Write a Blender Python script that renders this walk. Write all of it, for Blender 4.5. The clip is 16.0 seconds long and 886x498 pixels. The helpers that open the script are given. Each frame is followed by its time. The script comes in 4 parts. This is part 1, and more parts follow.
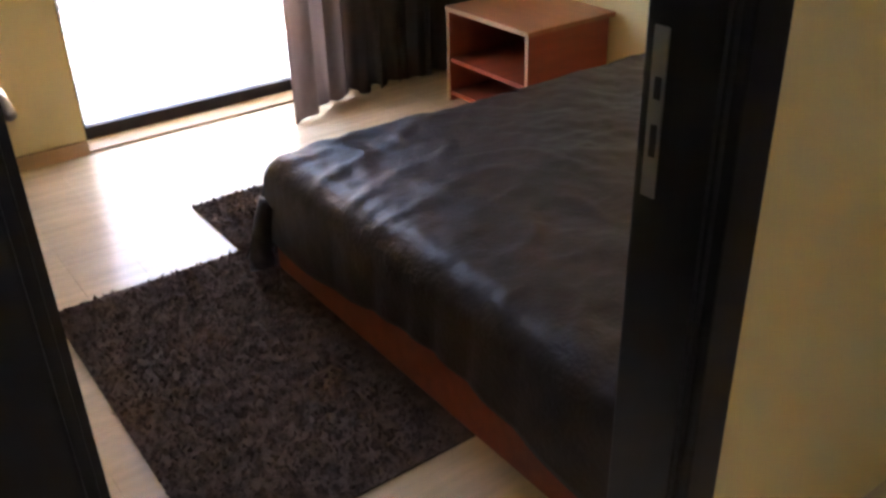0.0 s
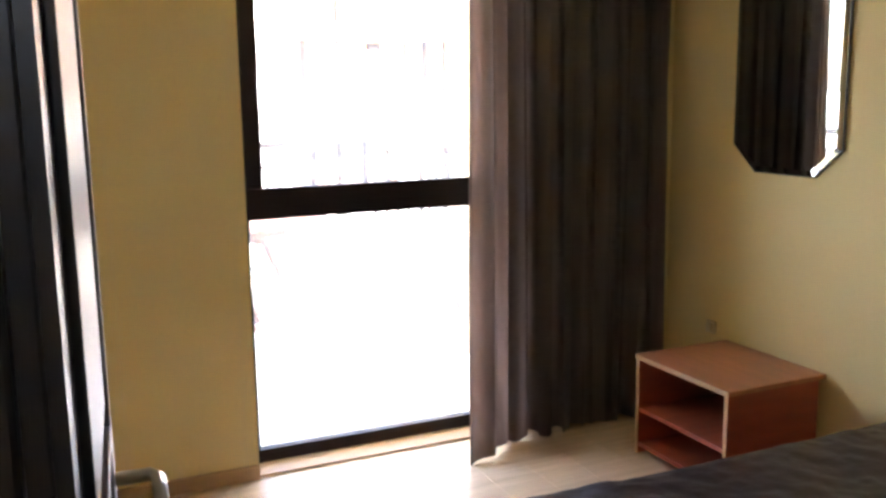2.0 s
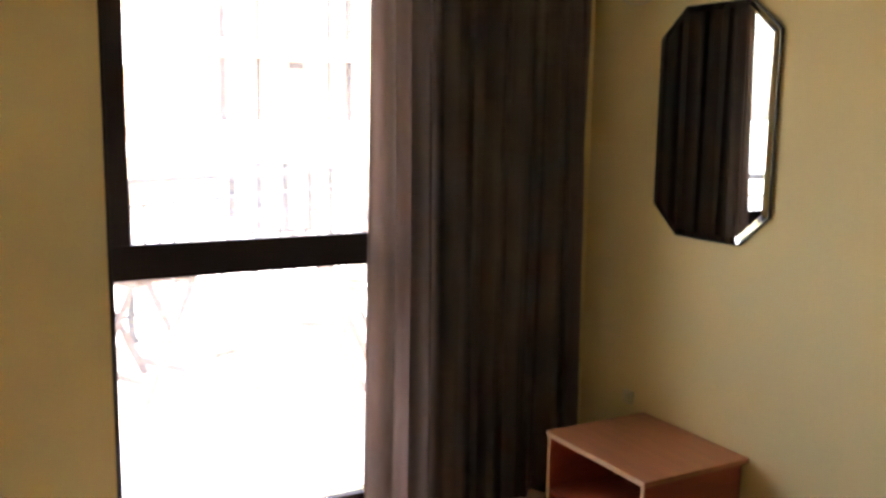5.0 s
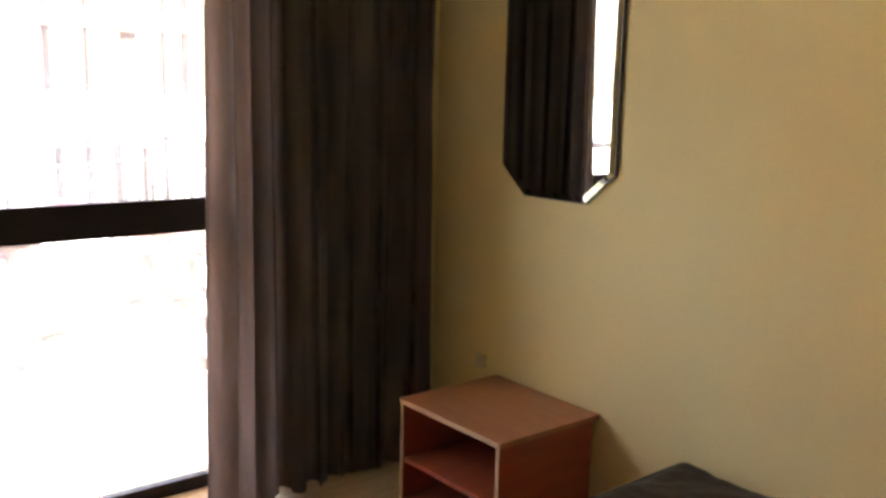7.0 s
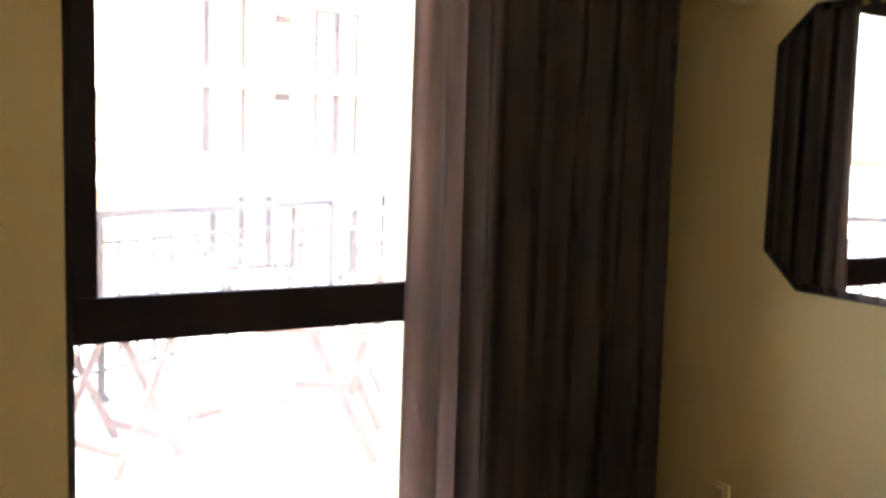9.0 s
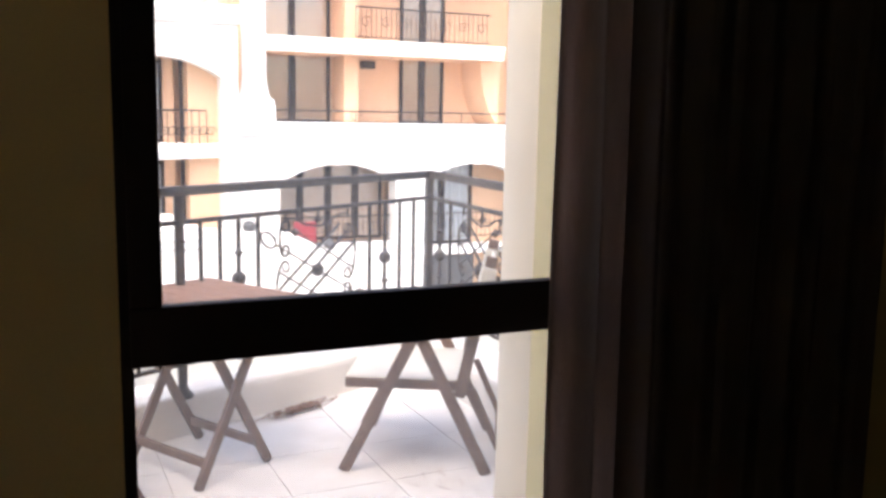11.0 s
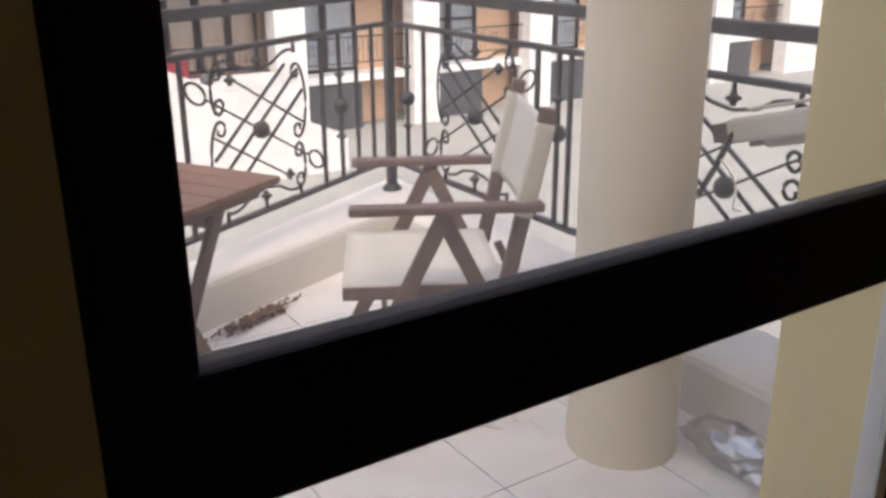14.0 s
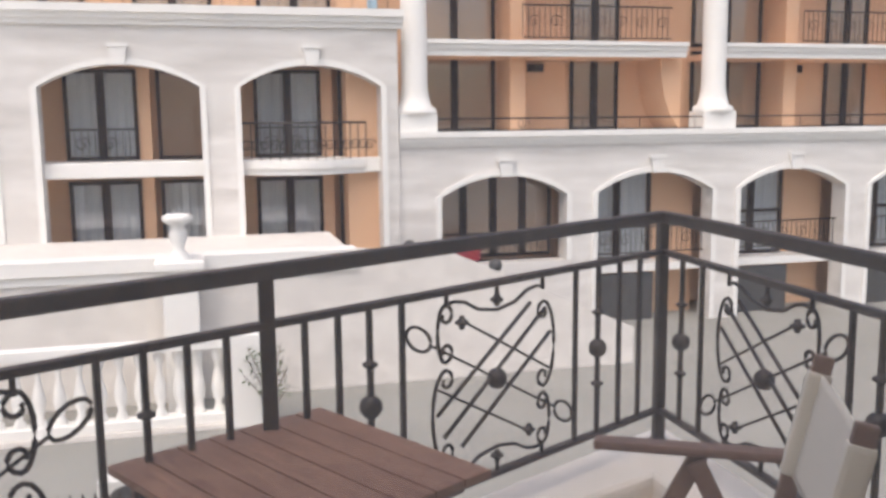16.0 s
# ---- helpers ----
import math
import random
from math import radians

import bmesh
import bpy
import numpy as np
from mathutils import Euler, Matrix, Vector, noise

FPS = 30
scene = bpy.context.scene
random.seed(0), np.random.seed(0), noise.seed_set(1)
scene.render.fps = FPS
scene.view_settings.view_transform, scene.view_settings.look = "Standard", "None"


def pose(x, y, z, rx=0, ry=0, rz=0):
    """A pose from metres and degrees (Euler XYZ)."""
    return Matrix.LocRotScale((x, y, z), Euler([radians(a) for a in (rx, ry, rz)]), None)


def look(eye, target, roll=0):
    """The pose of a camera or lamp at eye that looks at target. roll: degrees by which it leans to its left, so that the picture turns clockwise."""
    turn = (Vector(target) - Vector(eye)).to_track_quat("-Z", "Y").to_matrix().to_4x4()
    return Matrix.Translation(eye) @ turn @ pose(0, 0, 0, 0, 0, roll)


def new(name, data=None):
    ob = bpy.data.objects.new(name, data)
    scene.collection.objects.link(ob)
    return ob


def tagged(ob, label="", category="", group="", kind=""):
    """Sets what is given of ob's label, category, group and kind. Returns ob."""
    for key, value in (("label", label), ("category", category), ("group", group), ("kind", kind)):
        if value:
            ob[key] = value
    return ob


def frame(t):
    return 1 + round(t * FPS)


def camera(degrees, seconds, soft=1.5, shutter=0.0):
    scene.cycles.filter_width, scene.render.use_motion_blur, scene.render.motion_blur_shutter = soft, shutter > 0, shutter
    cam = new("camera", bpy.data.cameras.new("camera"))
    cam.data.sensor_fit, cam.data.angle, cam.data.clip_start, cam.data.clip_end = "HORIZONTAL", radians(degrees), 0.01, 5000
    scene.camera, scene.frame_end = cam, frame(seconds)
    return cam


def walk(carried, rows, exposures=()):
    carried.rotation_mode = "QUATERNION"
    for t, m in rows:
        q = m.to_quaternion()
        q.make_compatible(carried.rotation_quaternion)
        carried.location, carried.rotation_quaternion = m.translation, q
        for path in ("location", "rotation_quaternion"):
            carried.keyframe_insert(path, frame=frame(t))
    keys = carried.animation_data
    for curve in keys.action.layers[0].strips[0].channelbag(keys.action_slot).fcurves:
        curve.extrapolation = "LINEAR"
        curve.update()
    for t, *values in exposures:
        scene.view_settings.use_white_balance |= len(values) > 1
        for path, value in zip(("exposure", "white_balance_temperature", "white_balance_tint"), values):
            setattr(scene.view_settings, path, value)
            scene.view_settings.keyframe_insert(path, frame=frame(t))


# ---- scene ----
cam = camera(52.2, 16.0, soft=3.0)
PATH = [
    (0, (-2.795, -3.744, 1.436), (-1.79, -2.321, 0.454), -1.7),
    (0.5, (-2.793, -3.758, 1.465), (-1.876, -2.192, 0.625), -3.0),
    (1, (-2.753, -3.761, 1.451), (-1.943, -2.022, 0.887), -4.4),
    (1.5, (-2.729, -3.671, 1.475), (-1.948, -1.882, 1.04), -2.7),
    (2, (-2.705, -3.532, 1.506), (-1.896, -1.735, 1.166), -0.8),
    (2.5, (-2.628, -3.451, 1.518), (-1.84, -1.633, 1.244), -1.1),
    (3, (-2.6, -3.382, 1.543), (-1.803, -1.567, 1.279), -0.5),
    (5.5, (-2.433, -3.236, 1.623), (-1.41, -1.553, 1.274), 0.3),
    (6, (-2.466, -3.245, 1.552), (-1.376, -1.64, 1.066), 0.2),
    (6.5, (-2.463, -3.23, 1.563), (-1.288, -1.687, 1.074), 0.7),
    (7, (-2.39, -3.145, 1.546), (-1.154, -1.61, 1.205), 1.3),
    (7.5, (-2.287, -3.046, 1.588), (-1.035, -1.5, 1.377), 1.7),
    (8, (-2.294, -2.853, 1.596), (-1.005, -1.339, 1.382), 2.0),
    (8.5, (-2.238, -2.636, 1.628), (-1.07, -1.032, 1.378), 2.2),
    (9, (-2.293, -2.47, 1.558), (-1.29, -0.754, 1.34), 1.8),
    (9.5, (-2.242, -2.329, 1.547), (-1.311, -0.574, 1.321), 2.0),
    (10, (-2.178, -2.136, 1.534), (-1.256, -0.379, 1.285), 2.2),
    (10.2, (-2.141, -2.104, 1.54), (-1.269, -0.323, 1.285), 2.0),
    (12.5, (-2.138, -1.092, 1.522), (-1.221, 0.638, 1.115), -1.6),
    (13, (-2.181, -0.857, 1.493), (-1.13, 0.772, 1.0), -1.7),
    (13.5, (-2.177, -0.715, 1.481), (-1.135, 0.864, 0.83), -2.4),
    (14, (-2.065, -0.588, 1.446), (-1.029, 0.988, 0.782), -0.4),
    (14.5, (-1.893, -0.462, 1.5), (-1.036, 1.682, 0.724), -1.3),
    (15, (-1.71, -0.288, 1.516), (-1.241, 1.579, 0.975), -1.7),
    (15.5, (-1.661, -0.109, 1.551), (-1.171, 1.785, 1.135), -1.0),
    (16, (-1.638, -0.048, 1.573), (-1.134, 1.867, 1.291), -0.6),
]
walk(cam, [(t, look(eye, target, roll)) for t, eye, target, roll in PATH], [(0, 5.45, 6300, 12), (1.0, 5.6, 6300, 12), (2.0, 5.25, 6500, 11), (3, 5.05, 6600, 11), (5.4, 5.05, 6900, 13), (8.0, 5.0, 7000, 13), (9.0, 4.8, 6600, 12), (9.6, 3.7, 6400, 12), (10.2, 3.0, 6400, 12), (12.3, 1.45, 6600, 12), (14.2, 1.4, 6700, 12), (15.0, 1.05, 6700, 12), (16, 0.75, 6600, 12)])

# ---- world and light ----
world = bpy.data.worlds.new("world")
scene.world = world
world.use_nodes = True
wn = world.node_tree
sky = wn.nodes.new("ShaderNodeTexSky")
sky.sky_type = "NISHITA"
sky.sun_disc = False
sky.sun_elevation, sky.sun_rotation = radians(62), radians(-146)
sky.air_density, sky.dust_density = 1.0, 5.0
wn.nodes["Background"].inputs[1].default_value = 0.15
wn.links.new(sky.outputs[0], wn.nodes["Background"].inputs[0])
sun = new("sun", bpy.data.lights.new("sun", "SUN"))
sun.data.energy, sun.data.angle, sun.data.color = 0.42, radians(60), (1, 0.96, 0.92)
sun.matrix_world = look((-4, -6, 13.6), (0, 0, 0))


# ---- materials ----
def mat(name, color, rough=0.6, metal=0.0, vary=0.12, scale=6.0, fine=60.0, bump=0.15, spec=0.5, stretch=(1, 1, 1), second=None, coat=0.0, depth=0.01):
    m = bpy.data.materials.new(name)
    m.use_nodes = True
    nt = m.node_tree
    b = nt.nodes["Principled BSDF"]
    tc = nt.nodes.new("ShaderNodeTexCoord")
    mp = nt.nodes.new("ShaderNodeMapping")
    mp.inputs["Scale"].default_value = stretch
    nt.links.new(tc.outputs["Object"], mp.inputs[0])
    n1 = nt.nodes.new("ShaderNodeTexNoise")
    n1.inputs["Scale"].default_value, n1.inputs["Detail"].default_value = scale, 5
    n2 = nt.nodes.new("ShaderNodeTexNoise")
    n2.inputs["Scale"].default_value, n2.inputs["Detail"].default_value = fine, 3
    nt.links.new(mp.outputs[0], n1.inputs["Vector"])
    nt.links.new(mp.outputs[0], n2.inputs["Vector"])
    add = nt.nodes.new("ShaderNodeMath")
    add.operation = "MULTIPLY_ADD"
    add.inputs[1].default_value = 0.4
    nt.links.new(n2.outputs["Fac"], add.inputs[0])
    nt.links.new(n1.outputs["Fac"], add.inputs[2])
    info = nt.nodes.new("ShaderNodeObjectInfo")
    rnd = nt.nodes.new("ShaderNodeMath")
    rnd.operation = "MULTIPLY_ADD"
    rnd.inputs[1].default_value = 0.12
    nt.links.new(info.outputs["Random"], rnd.inputs[0])
    nt.links.new(add.outputs[0], rnd.inputs[2])
    ramp = nt.nodes.new("ShaderNodeValToRGB")
    lo = [c * (1 - vary) for c in color]
    hi = second or [min(1, c * (1 + vary)) for c in color]
    ramp.color_ramp.elements[0].position, ramp.color_ramp.elements[1].position = 0.45, 1.0
    ramp.color_ramp.elements[0].color, ramp.color_ramp.elements[1].color = (*lo, 1), (*hi, 1)
    nt.links.new(rnd.outputs[0], ramp.inputs[0])
    nt.links.new(ramp.outputs[0], b.inputs["Base Color"])
    b.inputs["Roughness"].default_value, b.inputs["Metallic"].default_value = rough, metal
    b.inputs["Specular IOR Level"].default_value, b.inputs["Coat Weight"].default_value = spec, coat
    if bump:
        bp = nt.nodes.new("ShaderNodeBump")
        bp.inputs["Strength"].default_value, bp.inputs["Distance"].default_value = bump, depth
        nt.links.new(add.outputs[0], bp.inputs["Height"])
        nt.links.new(bp.outputs[0], b.inputs["Normal"])
    return m


def glass(name, gloss=0.06, tint=(0.96, 0.97, 0.97), haze=0.0):
    m = bpy.data.materials.new(name)
    m.use_nodes = True
    nt = m.node_tree
    nt.nodes.remove(nt.nodes["Principled BSDF"])
    mix, tr, gl = (nt.nodes.new("ShaderNode" + k) for k in ("MixShader", "BsdfTransparent", "BsdfGlossy"))
    tr.inputs[0].default_value = (*tint, 1)
    gl.inputs["Roughness"].default_value = 0.02
    mix.inputs[0].default_value = gloss
    nt.links.new(tr.outputs[0], mix.inputs[1])
    nt.links.new(gl.outputs[0], mix.inputs[2])
    last = mix.outputs[0]
    # veiling glare put into the pane itself as a patchy translucent share
    if haze:
        veil, over = nt.nodes.new("ShaderNodeBsdfTranslucent"), nt.nodes.new("ShaderNodeMixShader")
        haze_noise = nt.nodes.new("ShaderNodeTexNoise")
        haze_noise.inputs["Scale"].default_value, haze_noise.inputs["Detail"].default_value = 2.5, 4
        amount = nt.nodes.new("ShaderNodeMapRange")
        amount.inputs["To Min"].default_value, amount.inputs["To Max"].default_value = haze * 0.6, haze * 1.4
        veil.inputs[0].default_value = (0.85, 0.84, 0.82, 1)
        nt.links.new(haze_noise.outputs["Fac"], amount.inputs["Value"])
        nt.links.new(amount.outputs[0], over.inputs[0])
        nt.links.new(last, over.inputs[1])
        nt.links.new(veil.outputs[0], over.inputs[2])
        last = over.outputs[0]
    nt.links.new(last, nt.nodes["Material Output"].inputs[0])
    return m


def mirror_mat():
    m = mat("mirror_glass", (0.72, 0.74, 0.72), rough=0.015, metal=1.0, vary=0.01, bump=0)
    return m


def translucent(m, share):
    nt = m.node_tree
    p = nt.nodes["Principled BSDF"]
    tr, mix = nt.nodes.new("ShaderNodeBsdfTranslucent"), nt.nodes.new("ShaderNodeMixShader")
    nt.links.new(p.inputs["Base Color"].links[0].from_socket, tr.inputs[0])
    mix.inputs[0].default_value = share
    nt.links.new(p.outputs[0], mix.inputs[1])
    nt.links.new(tr.outputs[0], mix.inputs[2])
    nt.links.new(mix.outputs[0], nt.nodes["Material Output"].inputs[0])
    return m


YELLOW = mat("yellow_wall_paint", (0.79, 0.635, 0.315), 0.75, vary=0.05, scale=1.5, fine=180, bump=0.06, spec=0.3)
WHITE = mat("white_ceiling_paint", (0.78, 0.76, 0.7), 0.85, vary=0.03, scale=2)
LAMINATE = mat("beech_laminate", (0.68, 0.5, 0.33), 0.25, vary=0.16, scale=3, fine=40, bump=0.02, stretch=(1, 9, 1), spec=0.5)
SKIRT = mat("beech_skirting", (0.5, 0.31, 0.16), 0.4, vary=0.15, scale=3, fine=40, bump=0.03, stretch=(1, 6, 6))
WENGE = mat("dark_wenge_door", (0.016, 0.014, 0.014), 0.32, vary=0.3, scale=4, fine=70, bump=0.05, stretch=(8, 8, 1))
FRAME = mat("dark_brown_window_frame", (0.016, 0.009, 0.011), 0.6, vary=0.15, scale=4, fine=70, bump=0.03, spec=0.2)
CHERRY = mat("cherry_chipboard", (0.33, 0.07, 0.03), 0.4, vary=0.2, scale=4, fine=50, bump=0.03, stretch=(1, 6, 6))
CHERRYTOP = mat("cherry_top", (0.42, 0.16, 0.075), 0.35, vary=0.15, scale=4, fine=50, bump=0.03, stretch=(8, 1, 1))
SATIN = mat("brown_satin_cover", (0.042, 0.026, 0.021), 0.46, vary=0.3, scale=14, fine=90, bump=0.6, spec=0.3, depth=0.008)
RUGM = mat("brown_shaggy_rug", (0.095, 0.06, 0.047), 0.95, vary=0.5, scale=25, fine=150, bump=0.5, spec=0.1)
CURT = mat("brown_curtain", (0.29, 0.235, 0.21), 0.7, vary=0.25, scale=2, fine=90, bump=0.1, stretch=(6, 6, 0.4), spec=0.2)
translucent(CURT, 0.76)
STEEL = mat("brushed_steel", (0.55, 0.54, 0.52), 0.3, 1.0, vary=0.08, bump=0.02)
PLASTIC = mat("white_plastic", (0.75, 0.73, 0.68), 0.4, vary=0.03, bump=0)
CREAM = mat("cream_plastic", (0.7, 0.6, 0.38), 0.45, vary=0.04, bump=0)
# the near panes carry the painted glare haze
GLASS = glass("hazed_window_glass", 0.025, haze=0.065)
PANE = glass("far_window_glass", 0.12, (0.88, 0.9, 0.92))
MIRROR = mirror_mat()
MIRRORBACK = mat("mirror_edge", (0.03, 0.03, 0.03), 0.3, bump=0)
TILE = mat("pale_balcony_tile", (0.66, 0.61, 0.56), 0.45, vary=0.14, scale=5, fine=40, bump=0.03, second=(0.77, 0.73, 0.69))
GROUT = mat("tile_grout", (0.52, 0.48, 0.44), 0.9)
PLASTER = mat("cream_plaster", (0.66, 0.575, 0.44), 0.8, vary=0.1, scale=2, fine=90, bump=0.1)
KERBM = mat("white_kerb_paint", (0.66, 0.61, 0.55), 0.75, vary=0.14, scale=3, fine=60, bump=0.12)
TERRACEM = mat("white_terrace_paint", (0.75, 0.71, 0.66), 0.75, vary=0.14, scale=3, fine=60, bump=0.12)
IRON = mat("black_wrought_iron", (0.028, 0.022, 0.022), 0.45, 0.2, vary=0.3, scale=12, fine=90, bump=0.12)
TEAK = mat("weathered_teak", (0.19, 0.085, 0.055), 0.6, vary=0.35, scale=5, fine=60, bump=0.12, stretch=(14, 1.5, 14), second=(0.28, 0.155, 0.105))
LEGW = mat("grey_teak", (0.14, 0.088, 0.072), 0.65, vary=0.3, scale=6, fine=70, bump=0.1)
CANVAS = mat("ecru_canvas", (0.58, 0.54, 0.47), 0.9, vary=0.08, scale=6, fine=300, bump=0.2)
STONE = mat("pale_stone_cladding", (0.72, 0.68, 0.63), 0.8, vary=0.24, scale=0.9, fine=5, bump=0.2, stretch=(0.5, 1, 3.5), second=(0.84, 0.81, 0.77))
TRIM = mat("white_stucco_trim", (0.86, 0.84, 0.8), 0.75, vary=0.04, scale=2)
PEACH = mat("peach_stucco", (0.72, 0.45, 0.28), 0.85, vary=0.08, scale=1.2, fine=20, bump=0.1)
DRAPE = mat("pale_net_curtain", (0.72, 0.72, 0.7), 0.9, vary=0.1, scale=3, stretch=(6, 6, 0.5))
GROUNDM = mat("grey_paving", (0.27, 0.262, 0.24), 0.85, vary=0.12, scale=0.6, fine=8, bump=0.1)
GREYBOX = mat("dark_grey_screen", (0.06, 0.06, 0.062), 0.6, bump=0.05)
RED = mat("red_towel", (0.26, 0.02, 0.035), 0.8)
DEBRIS = mat("dry_brown_leaves", (0.13, 0.06, 0.035), 0.9, vary=0.5, scale=30)
FILM = glass("crumpled_plastic_film", 0.25, (0.8, 0.8, 0.8))
BUSH = mat("green_leaves", (0.06, 0.1, 0.035), 0.7, vary=0.4, scale=8)


# ---- mesh helpers ----
def mesh_of(bm, material, name, smooth=False):
    me = bpy.data.meshes.new(name)
    bm.normal_update()
    bm.to_mesh(me)
    bm.free()
    me.materials.append(material)
    if smooth:
        for p in me.polygons:
            p.use_smooth = True
    return me


def part(name, bm, material, parent=None, label="", smooth=False):
    ob = new(name, mesh_of(bm, material, name, smooth))
    if parent:
        ob.parent = parent
    if label:
        ob["label"] = label
    return ob


def thing(name, m, label, category, group="", kind=""):
    ob = new(name)
    ob.matrix_world = m
    return tagged(ob, label, category, group, kind)


def structure(name, bm, material, label, category, smooth=False):
    return tagged(part(name, bm, material, None, "", smooth), label, category, kind="structure")


def box(bm, x0, y0, z0, x1, y1, z1, bevel=0.0, m=None):
    geo = bmesh.ops.create_cube(bm, size=1)
    vs = geo["verts"]
    mm = Matrix.Translation(((x0 + x1) / 2, (y0 + y1) / 2, (z0 + z1) / 2)) @ Matrix.Diagonal((abs(x1 - x0), abs(y1 - y0), abs(z1 - z0), 1))
    bmesh.ops.transform(bm, matrix=(m or Matrix()) @ mm, verts=vs)
    if bevel:
        es = list({e for v in vs for e in v.link_edges})
        bmesh.ops.bevel(bm, geom=es, offset=bevel, segments=2, affect="EDGES", profile=0.6)
    return bm


def B(x0, y0, z0, x1, y1, z1, bevel=0.0, m=None):
    return box(bmesh.new(), x0, y0, z0, x1, y1, z1, bevel, m)


def beam(bm, a, b, w, h, up=(0, 0, 1), bevel=0.004):
    a, b = Vector(a), Vector(b)
    d = b - a
    x = d.normalized()
    y = Vector(up).cross(x).normalized()
    z = x.cross(y)
    m = Matrix((x, y, z)).transposed().to_4x4()
    m.translation = (a + b) / 2
    return box(bm, -d.length / 2, -w / 2, -h / 2, d.length / 2, w / 2, h / 2, bevel, m)


def tube(bm, pts, r, n=6, closed=False):
    pts = [Vector(p) for p in pts]
    rings = []
    k = len(pts)
    for i, p in enumerate(pts):
        if closed:
            d = pts[(i + 1) % k] - pts[i - 1]
        else:
            d = pts[min(i + 1, k - 1)] - pts[max(i - 1, 0)]
        d.normalize()
        side = d.cross(Vector((0, 0, 1)))
        if side.length < 0.05:
            side = d.cross(Vector((1, 0, 0)))
        side.normalize()
        up = side.cross(d)
        rings.append([bm.verts.new(p + side * r * math.cos(2 * math.pi * j / n) + up * r * math.sin(2 * math.pi * j / n)) for j in range(n)])
    for i in range(k if closed else k - 1):
        a, b = rings[i], rings[(i + 1) % k]
        for j in range(n):
            bm.faces.new((a[j], a[(j + 1) % n], b[(j + 1) % n], b[j]))
    if not closed:
        bm.faces.new(rings[0][::-1])
        bm.faces.new(rings[-1])
    return bm


def lathe(bm, profile, n=16, at=(0, 0, 0)):
    rings = [[bm.verts.new((at[0] + r * math.cos(2 * math.pi * j / n), at[1] + r * math.sin(2 * math.pi * j / n), at[2] + z)) for j in range(n)] for r, z in profile]
    for a, b in zip(rings, rings[1:]):
        for j in range(n):
            bm.faces.new((a[j], a[(j + 1) % n], b[(j + 1) % n], b[j]))
    for f in (bm.faces.new(rings[0][::-1]), bm.faces.new(rings[-1])):
        for e in f.edges:
            e.smooth = False
    return bm


def prism(bm, outline, a, b, axis="y"):
    """Extrudes an outline of (u, z) along y from a to b, or, with axis z, an outline of (x, y) upwards."""
    put = (lambda u, v, w: (u, w, v)) if axis == "y" else (lambda u, v, w: (u, v, w))
    lo = [bm.verts.new(put(u, v, a)) for u, v in outline]
    hi = [bm.verts.new(put(u, v, b)) for u, v in outline]
    k = len(outline)
    bm.faces.new(lo)
    bm.faces.new(hi[::-1])
    for i in range(k):
        bm.faces.new((lo[i], hi[i], hi[(i + 1) % k], lo[(i + 1) % k]))
    bmesh.ops.recalc_face_normals(bm, faces=bm.faces)
    return bm


# ---- room shell ----
ZC = 2.6
WL, WR, WT = -1.985, -0.885, 2.3      # window opening
DY0, DY1 = -3.10, -2.98               # door wall
DL, DR, DT = -2.708, -1.925, 2.05     # door opening
XL = -3.7

bm = B(XL - 0.15, -5.4, -0.15, 0.15, -0.12, -0.02)
floor = structure("floor", bm, GROUT, "beech laminate floor with a soft sheen", "floor")
ceil_bm = B(XL - 0.15, -5.4, ZC, 0.15, 0.2, ZC + 0.15)
structure("ceiling", ceil_bm, WHITE, "plain white painted ceiling", "ceiling")
structure("wall_east", B(0, -5.4, -0.15, 0.15, 0.2, ZC), YELLOW, "yellow painted plaster wall", "wall")
structure("wall_west", B(XL - 0.15, -5.4, -0.15, XL, 0.2, ZC), YELLOW, "yellow painted plaster wall", "wall")
bm = B(XL, -5.4, -0.15, 0, -5.25, 0.9)
box(bm, XL, -5.4, 2.3, 0, -5.25, ZC)
box(bm, XL, -5.4, 0.9, -2.9, -5.25, 2.3)
box(bm, -2.5, -5.4, 0.9, 0, -5.25, 2.3)
# the slot left open above this is unseen, added to let sky light in
box(bm, -2.9, -5.4, 0.9, -2.5, -5.25, 2.02)
structure("wall_south", bm, YELLOW, "yellow painted hall wall", "wall")
bm = B(XL, -0.12, -0.15, WL, 0.2, ZC)
box(bm, WR, -0.12, -0.15, 0, 0.2, ZC)
box(bm, WL, -0.12, WT, WR, 0.2, ZC)
box(bm, WL, -0.12, -0.15, WR, 0.2, 0.0)
structure("wall_north", bm, YELLOW, "yellow plaster wall with a tall window opening", "wall")
bm = B(XL, DY0, -0.02, DL - 0.04, DY1, ZC)
box(bm, DR + 0.04, DY0, -0.02, 0, DY1, ZC)
box(bm, DL - 0.04, DY0, DT + 0.04, DR + 0.04, DY1, ZC)
structure("wall_door", bm, YELLOW, "yellow plaster wall with a doorway", "wall")
# exterior face of the window wall
bm = B(XL - 3, 0.2, -5, WL, 0.215, 3.7)
box(bm, WR, 0.2, -5, 4, 0.215, 3.7)
box(bm, WL, 0.2, WT, WR, 0.215, 3.7)
box(bm, WL, 0.2, -5, WR, 0.215, -0.03)
structure("facade_wall", bm, PLASTER, "cream plastered outer wall behind the balcony", "wall")
structure("baseboard_north", B(XL, -0.135, 0, WL, -0.12, 0.06, 0.003), SKIRT, "beech skirting board", "baseboard")
structure("baseboard_north_right", B(WR, -0.135, 0, -0.016, -0.12, 0.06, 0.003), SKIRT, "beech skirting board", "baseboard")
structure("baseboard_east", B(-0.015, DY1, 0, 0, -0.12, 0.06, 0.003), SKIRT, "beech skirting board", "baseboard")
